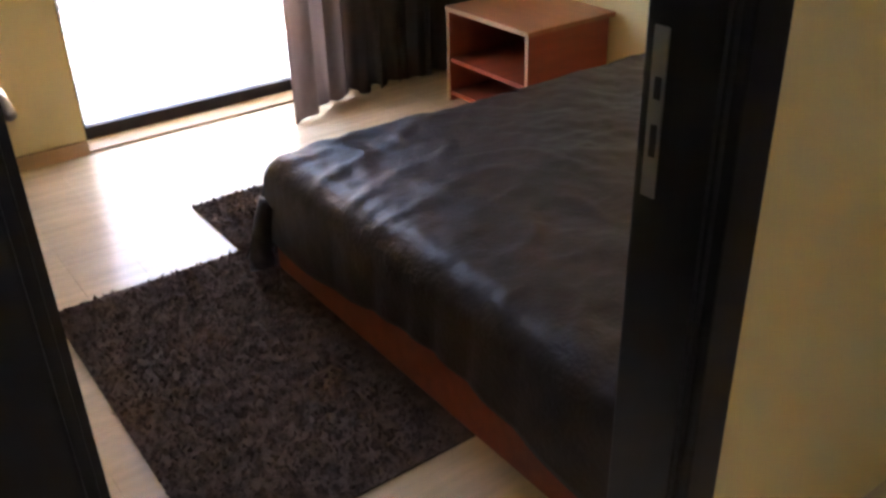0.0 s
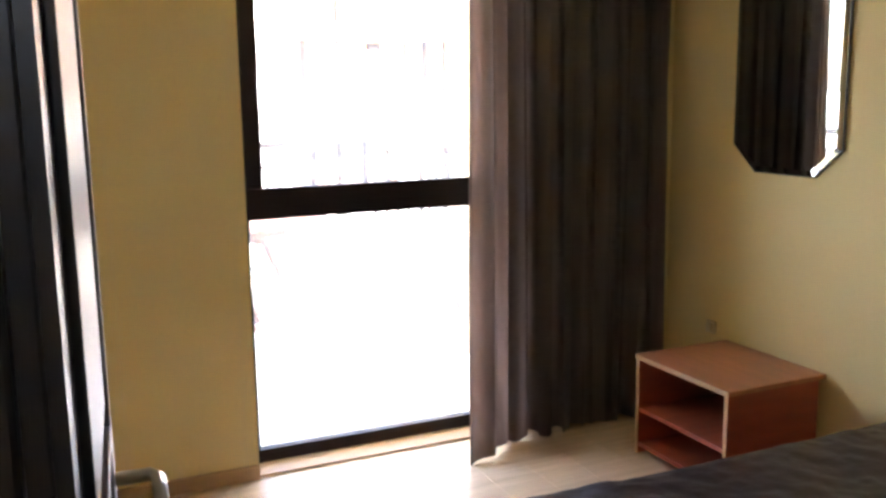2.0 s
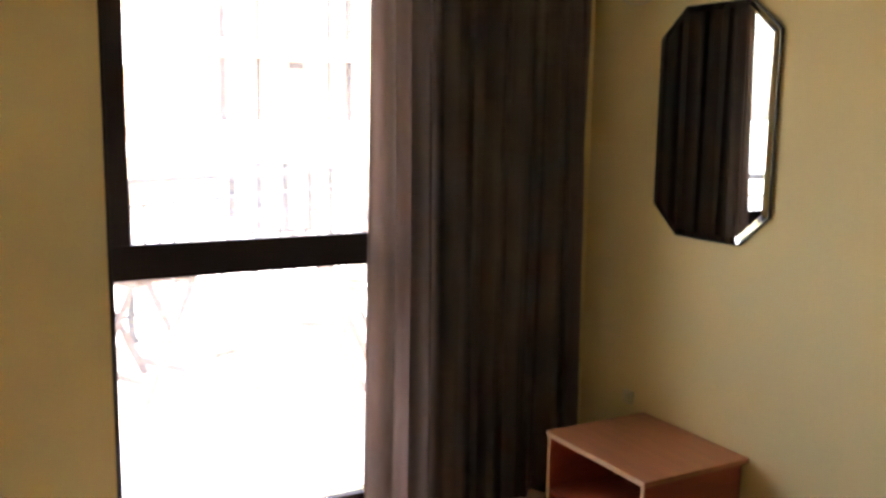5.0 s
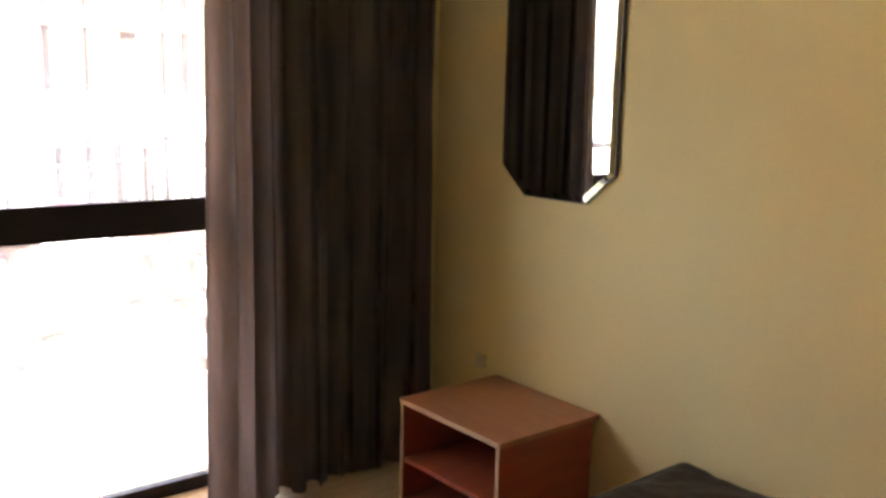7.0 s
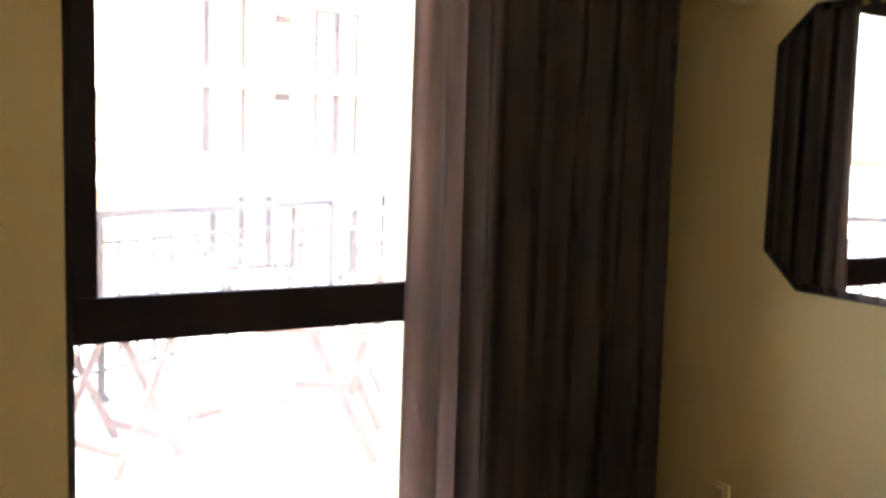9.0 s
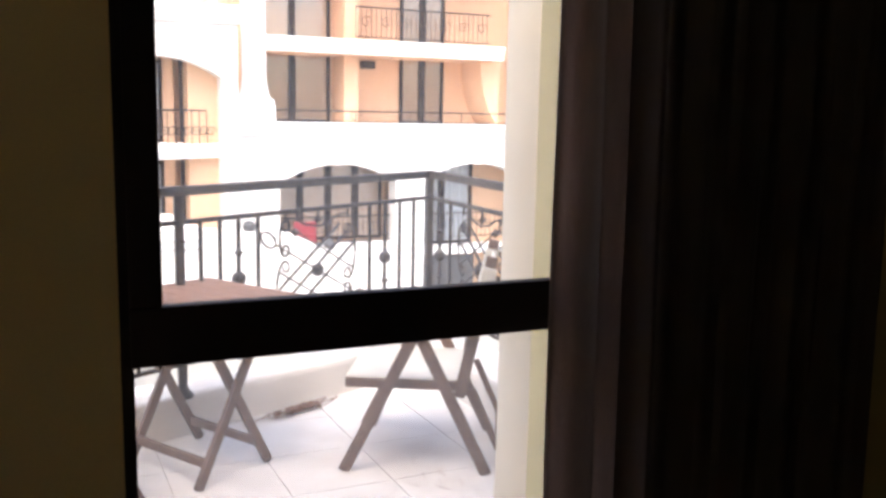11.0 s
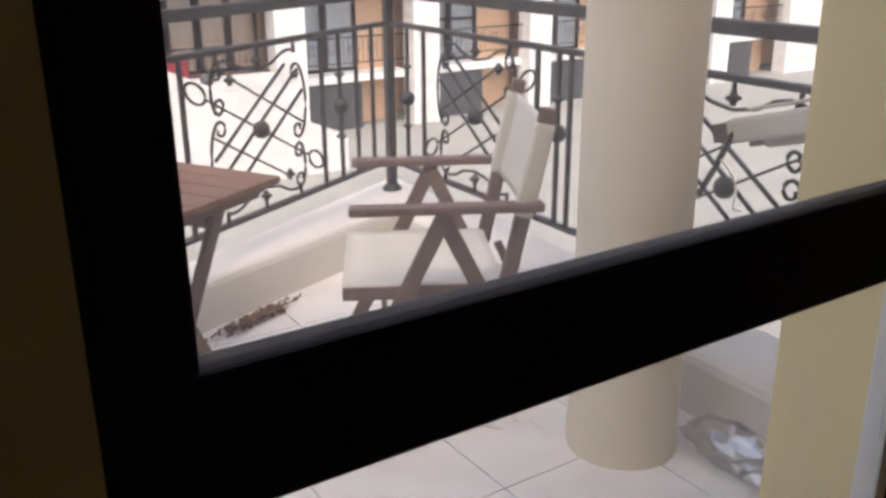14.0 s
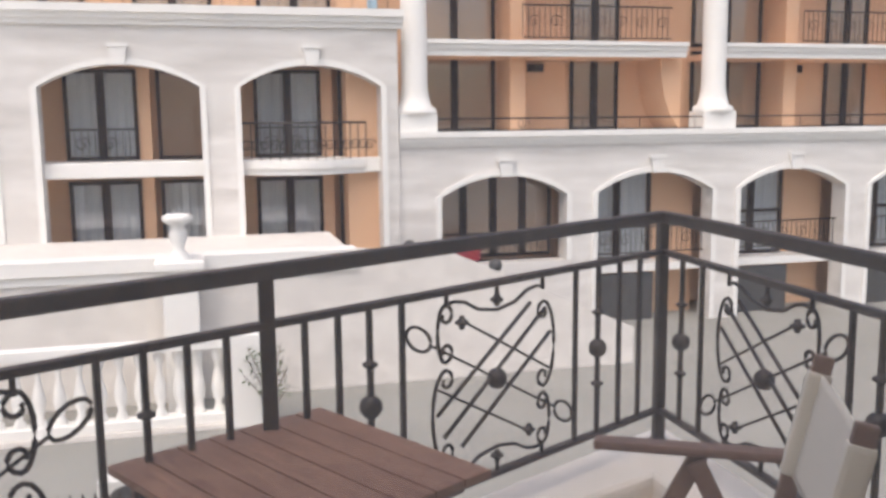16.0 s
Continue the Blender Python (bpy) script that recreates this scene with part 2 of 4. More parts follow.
structure("window_sill_board", B(WL, -0.12, 0.0, WR, 0.0, 0.012, 0.003), SKIRT, "wooden threshold under the window", "trim")

structure("window_reveal", B(WR - 0.006, 0.048, 0.0, WR - 0.001, 0.218, WT), YELLOW, "yellow painted outer reveal beside the window", "wall")

# window
win = thing("window_1", Matrix(), "tall dark brown framed window with two panes", "window", kind="structure")
bm = B(WL, 0.0, 0.012, WL + 0.03, 0.045, WT)
box(bm, WR - 0.018, 0.0, 0.012, WR, 0.045, WT)
box(bm, WL + 0.03, 0.0, WT - 0.05, WR - 0.045, 0.045, WT)
box(bm, WL + 0.03, 0.0, 0.012, WR - 0.045, 0.045, 0.065)
part("window_frame", bm, FRAME, win)
bm = B(WL + 0.03, -0.004, 1.02, WR - 0.045, 0.034, 1.145, 0.005)
part("crossbar", bm, FRAME, win)
bm = B(WL + 0.03, -0.006, 1.145, WL + 0.095, 0.03, WT - 0.05, 0.005)
box(bm, WL + 0.095, -0.006, WT - 0.12, WR - 0.045, 0.03, WT - 0.05)
part("sash", bm, FRAME, win)
bm = B(WL + 0.03, 0.005, 0.065, WL + 0.036, 0.03, 1.02)
part("glazing_bead", bm, FRAME, win)
# bright daylit line at the right jamb, put in as white strips
for z0, z1 in ((0.065, 1.018), (1.147, WT - 0.052)):
    part("seal_strip", B(WR - 0.045, 0.002, z0, WR - 0.018, 0.04, z1, 0.003), PLASTIC, win, "white strip standing in for the daylit frame edge")
for z0, z1, x0, x1 in ((0.065, 1.02, WL + 0.036, WR - 0.045), (1.145, WT - 0.12, WL + 0.095, WR - 0.045)):
    p = part("pane", B(x0, 0.01, z0, x1, 0.014, z1), GLASS, win)
    p.visible_shadow = False

# door set
dset = thing("door_1", Matrix(), "dark wenge inner door standing open with its frame", "door", kind="structure")
for s, x in ((-1, DL), (1, DR)):
    part("jamb", B(x, DY0 - 0.005, 0, x + s * 0.04, DY1 + 0.005, DT, 0.002), WENGE, dset)
    part("casing", B(x + s * 0.012, DY0 - 0.022, 0, x + s * 0.086, DY0, DT + 0.09, 0.004), WENGE, dset)
    part("casing", B(x + s * 0.012, DY1, 0, x + s * 0.085, DY1 + 0.018, DT + 0.09, 0.004), WENGE, dset)
    part("door_stop", B(x - s * 0.008, DY0, 0, x, DY0 + 0.03, DT), WENGE, dset)
part("head_jamb", B(DL, DY0 - 0.005, DT, DR, DY1 + 0.005, DT + 0.04), WENGE, dset)
part("head_casing", B(DL - 0.012, DY0 - 0.022, DT + 0.02, DR + 0.012, DY0, DT + 0.09), WENGE, dset)
plate = part("strike_plate", B(DR - 0.004, DY1 - 0.034, 0.885, DR - 0.0005, DY1 - 0.010, 1.12, 0.0015), STEEL, dset, "steel strike plate")
# no real hollows: dark blocks on the plate give the holes' shade by colour
part("latch_hole", B(DR - 0.0055, DY1 - 0.029, 1.025, DR - 0.004, DY1 - 0.019, 1.055), GREYBOX, plate)
part("bolt_hole", B(DR - 0.0055, DY1 - 0.029, 0.945, DR - 0.004, DY1 - 0.019, 0.99), GREYBOX, plate)

hinge, free = Vector((DL + 0.005, DY1, 0)), Vector((-2.643, -2.28, 0))
lang = math.atan2(free.y - hinge.y, free.x - hinge.x)
LW = 0.74
leaf = new("door_leaf", mesh_of(B(0, 0, 0.008, LW, 0.04, DT - 0.005, 0.003), WENGE, "door_leaf"))
leaf.matrix_world = Matrix.Translation(hinge) @ Matrix.Rotation(lang, 4, "Z")
leaf.parent = dset
for z0, z1 in ((0.2, 0.85), (1.1, 1.9)):
    for a, b, c, d in ((0.13, z0, 0.57, z0 + 0.02), (0.13, z1 - 0.02, 0.57, z1), (0.13, z0 + 0.02, 0.15, z1 - 0.02), (0.55, z0 + 0.02, 0.57, z1 - 0.02)):
        part("panel_moulding", B(a, -0.009, b, c, 0, d, 0.003), WENGE, leaf)
    part("raised_panel", B(0.19, -0.006, z0 + 0.06, 0.51, 0, z1 - 0.06, 0.004), WENGE, leaf)
bm = tube(bmesh.new(), [(LW - 0.06, 0.0, 1.0), (LW - 0.06, -0.05, 1.0), (LW - 0.075, -0.06, 1.0), (LW - 0.18, -0.062, 0.998)], 0.0095, 10)
part("door_handle", bm, STEEL, leaf, "steel lever handle", True)
part("handle_plate", B(LW - 0.085, -0.005, 0.86, LW - 0.035, 0, 1.08, 0.002), STEEL, leaf)

# ---- bedroom things ----
# nightstand
ns = thing("nightstand", pose(-0.012, 0, 0), "cherry wood nightstand with an open shelf", "nightstand")
x0, x1, y0, y1, t = -0.475, 0.0, -1.1, -0.555, 0.018
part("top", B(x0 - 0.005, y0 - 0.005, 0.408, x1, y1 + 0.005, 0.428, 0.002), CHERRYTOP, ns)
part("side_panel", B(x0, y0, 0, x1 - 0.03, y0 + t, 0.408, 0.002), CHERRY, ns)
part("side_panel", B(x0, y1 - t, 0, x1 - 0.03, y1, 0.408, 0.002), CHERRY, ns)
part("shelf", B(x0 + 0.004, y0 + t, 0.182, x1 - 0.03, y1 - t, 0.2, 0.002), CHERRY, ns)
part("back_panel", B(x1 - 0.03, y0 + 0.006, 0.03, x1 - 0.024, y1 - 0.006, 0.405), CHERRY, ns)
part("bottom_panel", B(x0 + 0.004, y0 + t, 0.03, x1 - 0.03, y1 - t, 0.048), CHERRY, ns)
for yy in (y0, y1 - t):
    part("edge_banding", B(x0 - 0.002, yy + 0.001, 0.002, x0, yy + t - 0.001, 0.407), SKIRT, ns, "pale worn edge band")
part("edge_banding", B(x0 - 0.0075, y0, 0.409, x0 - 0.005, y1, 0.427), SKIRT, ns)

# mirror
mir = thing("wall_mirror", pose(0, -0.835, 1.593), "eight-sided mirror with bright edges on the yellow wall", "mirror")


def octagon(a, b, ca, cb):
    return [(-a, -b + cb), (-a + ca, -b), (a - ca, -b), (a, -b + cb), (a, b - cb), (a - ca, b), (-a + ca, b), (-a, b - cb)]


def octa_bm(rings):
    bm = bmesh.new()
    vs = [[bm.verts.new((x, u, v)) for u, v in octagon(a, b, ca, cb)] for x, a, b, ca, cb in rings]
    for p, q in zip(vs, vs[1:]):
        for i in range(8):
            bm.faces.new((p[i], p[(i + 1) % 8], q[(i + 1) % 8], q[i]))
    bm.faces.new(vs[-1])
    bmesh.ops.recalc_face_normals(bm, faces=bm.faces)
    return bm


A, H2, CA, CB = 0.279, 0.42, 0.126, 0.108
part("mirror_glass", octa_bm([(-0.016, A, H2, CA, CB), (-0.020, A - 0.022, H2 - 0.022, CA - 0.013, CB - 0.013)]), MIRROR, mir)
part("mirror_back", octa_bm([(-0.001, A + 0.004, H2 + 0.004, CA + 0.002, CB + 0.002), (-0.0155, A + 0.004, H2 + 0.004, CA + 0.002, CB + 0.002)]), MIRRORBACK, mir)

# socket and cable
soc = thing("wall_socket", pose(0, -0.446, 0.46), "cream plastic wall socket low on the wall", "socket")
part("cover", B(-0.012, -0.028, -0.028, 0, 0.028, 0.028, 0.004), CREAM, soc)
part("insert", B(-0.024, -0.017, -0.017, -0.012, 0.017, 0.017, 0.004), CREAM, soc)
bm = tube(bmesh.new(), [(-0.008, -0.19 - 0.435 * i / 14, 2.6 if i in (0, 14) else 2.05 + 0.16 * abs(i / 7 - 1) ** 2.2) for i in range(15)], 0.004)
tagged(part("cable", bm, CREAM, None, "", True), "thin cream cable looping down the yellow wall", "cable")

# curtain
def curtain_bm(x0, x1, z0, z1, y, amp, waves, nx=140, nz=26, seed=3, billow=0.0):
    rnd = random.Random(seed)
    ph = [rnd.uniform(0, 6) for _ in range(5)]
    bm = bmesh.new()
    grid = []
    for k in range(nz + 1):
        z = k / nz
        row = []
        for i in range(nx + 1):
            u = i / nx
            a = 2 * math.pi * waves * (u + 0.018 * math.sin(5 * u + ph[1]) + 0.01 * math.sin(3 * z + ph[2] + 9 * u))
            spread = 1 + 0.03 * (1 - z)
            off = amp * (0.75 * math.sin(a) + 0.35 * math.sin(2.3 * a + ph[0] + 1.2 * z) + 0.25 * math.sin(0.37 * a + ph[3])) * (1.0 - 0.25 * z)
            xx = x0 + (x1 - x0) * u
            xx = x1 - (x1 - xx) * spread + 0.012 * math.cos(a * 1.7 + 2 * z)
            hem = 0.012 * math.sin(a * 0.8 + ph[4]) * (1 - z) ** 6
            edge, flare = math.exp(-(u / 0.13) ** 2), (1 - z) ** 4
            off += billow * edge * (1 - 2.3 * flare)
            xx -= billow * edge * flare
            row.append(bm.verts.new((xx, y + off, z0 + hem + (z1 - z0) * z)))
        grid.append(row)
    for r, s in zip(grid, grid[1:]):
        for i in range(nx):
            bm.faces.new((r[i], r[i + 1], s[i + 1], s[i]))
    return bm


cur = part("curtain", curtain_bm(-1.022, -0.1, 0.015, 2.45, -0.22, 0.03, 9, billow=0.14), CURT, None, "", True)
tagged(cur, "long dark brown curtain drawn to the corner", "curtain")
sol = cur.modifiers.new("thick", "SOLIDIFY")
sol.thickness = 0.003
rod = thing("curtain_rod", pose(0, 0, 0), "dark metal curtain rod above the window", "curtain rod")
part("pole", tube(bmesh.new(), [(-2.3, -0.22, 2.49), (-0.03, -0.22, 2.49)], 0.013, 10), IRON, rod)
for x in (-2.2, -0.1):
    part("bracket", B(x - 0.01, -0.22, 2.47, x + 0.01, -0.12, 2.485), IRON, rod)
for i in range(9):
    x = -1.07 + i * 0.12
    part("ring", tube(bmesh.new(), [(x, -0.22 + 0.022 * math.cos(a), 2.483 + 0.022 * math.sin(a)) for a in [j * math.pi / 6 for j in range(12)]], 0.003, 5, True), IRON, rod)

# bed
BX0, BX1, BY0, BY1 = -1.815, -0.06, -2.93, -1.48
bed = thing("double_bed", pose(0, 0, 0), "double bed with cherry base and crumpled dark satin cover", "bed")
bm = B(BX0, BY0, 0.03, BX0 + 0.022, BY1, 0.27, 0.003)
part("foot_board", bm, CHERRY, bed)
part("side_board", B(BX0 + 0.022, BY1 - 0.022, 0.03, BX1, BY1, 0.27, 0.003), CHERRY, bed)
part("side_board", B(BX0 + 0.022, BY0, 0.03, BX1, BY0 + 0.022, 0.27, 0.003), CHERRY, bed)
for x in (BX0 + 0.03, BX1 - 0.08):
    for y in (BY0 + 0.03, BY1 - 0.08):
        part("foot", B(x, y, 0, x + 0.05, y + 0.05, 0.03), IRON, bed)
part("head_board", B(BX1, BY0, 0.03, BX1 + 0.025, BY1, 0.3, 0.004), CHERRY, bed)
part("mattress", B(BX0 + 0.03, BY0 + 0.03, 0.2, BX1, BY1 - 0.03, 0.365, 0.04), CANVAS, bed)


def cover_bm():
    """A cloth laid over the mattress: flat on top, bent over a round edge and hanging down at the foot and the sides."""
    bm = bmesh.new()
    nu, nv = 150, 150
    top, r = 0.415, 0.08
    L, W = BX1 - BX0, BY1 - BY0
    hang = 0.212

    def fold(s, length):
        """Along one axis: s from -hang at the outer hem to length; returns the inward offset and the drop."""
        if s >= r:
            return s, 0.0
        arc = r * math.pi / 2
        q = r - s
        if q <= arc:
            a = q / r
            return r - r * math.sin(a), r - r * math.cos(a)
        return -0.012 * (q - arc) / hang, r + (q - arc)

    rows = []
    for i in range(nu + 1):
        su = -hang + (L + hang) * i / nu
        row = []
        for j in range(nv + 1):
            sv = -hang + (W + 2 * hang) * j / nv
            ox, dx = fold(su, L)
            if sv < W / 2:
                oy, dy = fold(sv, W)
                y = BY0 - 0.012 + oy
            else:
                oy, dy = fold(W - sv, W)
                y = BY1 + 0.012 - oy
            x = BX0 - 0.012 + ox
            drop = max(dx, dy) + 0.35 * min(dx, dy)
            if dx > r and dy > r:                       # gathered corner
                k = min(dx, dy) - r
                x -= 0.35 * k
                y += 0.15 * k * (1 if sv > W / 2 else -0.2)
            z = top - drop
            v = Vector((x * 2.2, y * 2.2, 0.3))
            w = noise.noise(v * 1.4) * 0.012 + noise.noise(Vector((x * 9 + y * 3, y * 5, 1))) * 0.007
            rid = abs(noise.noise(Vector((x * 4 + y * 2.5, y * 6 - x * 2, 4)))) 
            w += 0.004 * noise.noise(Vector((x * 22, y * 30, 2))) + 0.010 * max(0, 0.25 - rid) * 4 * (0.4 + 0.6 * noise.noise(Vector((x, y, 9))))
            if drop < 0.02:
                z += w - 0.014 * min(1, max(0, (x - BX0) / L - 0.35) / 0.4)
                z += 0.006 * math.exp(-((x + 0.28) / 0.22) ** 2) * (0.7 + 0.3 * math.sin(y * 4))
            else:
                swing = 0.012 * math.sin((x * 1.0 if dy > dx else y) * 16 + 2 * math.sin(y * 5 + x * 4)) * min(1, drop / 0.2)
                if dx >= dy:
                    x -= abs(swing) * 0.8
                    z += 0.035 * math.sin(y * 5.0 + 0.6) * max(0, drop - 0.12) / 0.12
                else:
                    y += swing if sv > W / 2 else 0
            z = max(z, 0.012)
            row.append(bm.verts.new((x, max(y, DY1 + 0.025), z)))
        rows.append(row)
    for a, b in zip(rows, rows[1:]):
        for j in range(nv):
            bm.faces.new((a[j], b[j], b[j + 1], a[j + 1]))
    return bm


bm = tube(bmesh.new(), [(-1.815, -1.49, 0.26), (-1.83, -1.475, 0.2), (-1.845, -1.46, 0.13), (-1.86, -1.46, 0.07), (-1.865, -1.475, 0.04)], 0.04, 12)
for v in bm.verts:
    v.co += Vector((1, 1, 0.3)) * 0.016 * noise.noise(v.co * 22)
part("gathered_corner", bm, SATIN, bed, "cover gathered into a knot at the corner", True)
cov = part("bed_cover", cover_bm(), SATIN, bed, "crumpled dark brown satin cover", True)
s = cov.modifiers.new("thick", "SOLIDIFY")
s.thickness = 0.004


# rugs
def rug(name, x0, y0, x1, y1, label, seed):
    t = thing(name, pose(0, 0, 0.0), label, "rug", "brown bedside rugs")
    part("backing", B(x0, y0, 0.001, x1, y1, 0.008), RUGM, t)
    rnd = np.random.RandomState(seed)
    n = 9000
    px, py = rnd.uniform(x0, x1, n), rnd.uniform(y0, y1, n)
    ang, lean, h = rnd.uniform(0, 6.283, n), rnd.uniform(0.004, 0.016, n), rnd.uniform(0.006, 0.014, n)
    verts, faces = [], []
    for i in range(n):
        c, s_ = math.cos(ang[i]), math.sin(ang[i])
        w = 0.0048
        k = len(verts)
        verts += [(px[i] - s_ * w, py[i] + c * w, 0.007), (px[i] + s_ * w, py[i] - c * w, 0.007), (px[i] + c * w, py[i] + s_ * w, 0.007), (px[i] + c * lean[i], py[i] + s_ * lean[i], 0.007 + h[i])]
        faces += [(k, k + 1, k + 3), (k + 1, k + 2, k + 3), (k + 2, k, k + 3)]
    me = bpy.data.meshes.new("shag")
    me.from_pydata(verts, [], faces)
    me.materials.append(RUGM)
    ob = new("shag", me)
    ob.parent = t
    tagged(ob, kind="stuff")


rug("rug", -2.45, -2.44, -1.74, -1.27, "dark brown shaggy rug at the foot of the bed", 1)
rug("rug", -1.85, -1.5, -0.65, -0.86, "dark brown shaggy rug beside the bed", 2)

# ---- balcony ----
C = Vector((0.17, 3.28, 0))
P1 = Vector((-1.489, 2.39, 0))
D1 = (P1 - C).normalized()
R_END = Vector((0.12, 0.225, 0))
D2 = (R_END - C).normalized()
structure("balcony_lintel", B(-7.0, 0.95, 3.2, 0.6, 1.25, 3.5, 0.02), PLASTER, "cream plastered beam carried by the balcony column", "beam")

# kerb as one rounded band along the balcony edge
inner = [Vector((-5.1, 0.78, 0)), Vector((-1.9, 2.24, 0)), Vector((-0.01, 2.98, 0)), Vector((-0.045, 0.23, 0))]
outer = [Vector((-5.3, 1.1, 0)), C + D1 * 2.4 + Vector((-0.08, 0.14, 0)), C + Vector((0.12, 0.2, 0)), R_END + Vector((0.17, 0, 0))]

edge_line = [(-5.3, 0.216)] + [(p.x, p.y) for p in outer] + [(R_END.x + 0.17, 0.216)]
structure("balcony_slab", prism(bmesh.new(), edge_line, -0.3, -0.012, "z"), GROUT, "concrete balcony slab under the tiles", "floor")


def loft(sections):
    bm = bmesh.new()
    rows = [[bm.verts.new(p) for p in sec] for sec in sections]
    k = len(rows[0])
    for a, b in zip(rows, rows[1:]):
        for j in range(k):
            bm.faces.new((a[j], a[(j + 1) % k], b[(j + 1) % k], b[j]))
    bm.faces.new(rows[0][::-1])
    bm.faces.new(rows[-1])
    bmesh.ops.recalc_face_normals(bm, faces=bm.faces)
    return bm


secs = []
for a, b in zip(inner, outer):
    d = (b - a).normalized()
    secs.append([a + Vector((0, 0, -0.01)), a + d * 0.006 + Vector((0, 0, 0.165)), a + d * 0.018 + Vector((0, 0, 0.188)), a + d * 0.045 + Vector((0, 0, 0.199)),
                 b + Vector((0, 0, 0.205)), b + Vector((0, 0, -0.5))])
structure("balcony_kerb", loft(secs), KERBM, "low white painted kerb along the balcony edge", "kerb")

# column
col = thing("column", pose(-0.325, 1.10, 0), "round cream plastered column on the balcony", "column")
part("shaft", lathe(bmesh.new(), [(0.162, 0.0), (0.165, 0.05), (0.16, 0.09), (0.157, 0.6), (0.156, 3.2)], 40), PLASTER, col, "", True)

# railing
rail = thing("balcony_railing", pose(0, 0, 0), "black wrought iron balcony railing with scrolls", "railing")


def on(o, d, s, z, off=0.0):
    n = Vector((-d.y, d.x, 0))
    p = o + d * s + n * off
    return Vector((p.x, p.y, z))


ZT, ZM, ZB = 1.175, 1.03, 0.36
for o, d, s0, s1 in ((C, D1, 0.0, 5.3), (C, D2, 0.0, 3.03)):
    part("handrail", beam(bmesh.new(), on(o, d, s0 - 0.02, ZT), on(o, d, s1, ZT), 0.05, 0.045, bevel=0.008), IRON, rail)
    part("middle_rail", beam(bmesh.new(), on(o, d, s0, ZM), on(o, d, s1, ZM), 0.036, 0.022), IRON, rail)
    part("bottom_rail", beam(bmesh.new(), on(o, d, s0, ZB), on(o, d, s1, ZB), 0.036, 0.018), IRON, rail)


def iron_post(p):
    q = part("post", beam(bmesh.new(), (p.x, p.y, 0.2), (p.x, p.y, ZT), 0.042, 0.042, (1, 0, 0)), IRON, rail)
    part("foot_flange", lathe(bmesh.new(), [(0.05, 0.198), (0.05, 0.212), (0.03, 0.235), (0.024, 0.25)], 12, (p.x, p.y, 0)), IRON, q)


bar_mesh = mesh_of(beam(bmesh.new(), (0, 0, ZB), (0, 0, ZM), 0.016, 0.016, (1, 0, 0), 0.002), IRON, "baluster")
thin_mesh = mesh_of(beam(bmesh.new(), (0, 0, ZB), (0, 0, ZM), 0.014, 0.014, (1, 0, 0), 0.002), IRON, "baluster")
ball_mesh = mesh_of(lathe(bmesh.new(), [(0.004, -0.036), (0.022, -0.03), (0.034, -0.014), (0.036, 0), (0.034, 0.014), (0.022, 0.03), (0.004, 0.036)], 10), IRON, "ball", True)
knot_mesh = mesh_of(lathe(bmesh.new(), [(0.009, -0.022), (0.012, -0.01), (0.024, -0.004), (0.024, 0.004), (0.012, 0.01), (0.009, 0.022)], 8), IRON, "knot", True)


def put(name, me, p, parent):
    ob = new(name, me)
    ob.location = p
    ob.parent = parent
    return ob


def baluster(o, d, s, ball=None, knots=(), thin=False):
    b = put("baluster", thin_mesh if thin else bar_mesh, on(o, d, s, 0), rail)
    b.rotation_euler = (0, 0, math.atan2(d.y, d.x))
    if ball is not None:
        put("ball", ball_mesh, (0, 0, ball), b)
    for k in knots:
        put("knot", knot_mesh, (0, 0, k), b)


def spiral(cx, cz, r0, a0, turns, sign, n=16):
    return [(cx + r0 * (1 - 0.75 * i / n) * math.cos(a0 + sign * turns * 6.283 * i / n), cz + r0 * (1 - 0.75 * i / n) * math.sin(a0 + sign * turns * 6.283 * i / n)) for i in range(n + 1)]


def c_scroll(sx, xc, v0, v1, a, r, n=10):
    """A C bent outwards between two heights, with a curl at either end."""
    mid, b, up = (v0 + v1) / 2, (v0 - v1) / 2, 1 if v0 > v1 else -1
    curl = [(r * (1 - 0.7 * k / n), radians(300) * k / n) for k in range(n + 1)]
    first = [(xc - sx * q * math.sin(h), v0 - up * (r - q * math.cos(h))) for q, h in curl]
    last = [(xc - sx * q * math.sin(h), v1 + up * (r - q * math.cos(h))) for q, h in curl]
    bow = [(xc + sx * a * math.sin(math.pi * k / n), mid + b * math.cos(math.pi * k / n)) for k in range(1, n)]
    return first[::-1] + bow + last


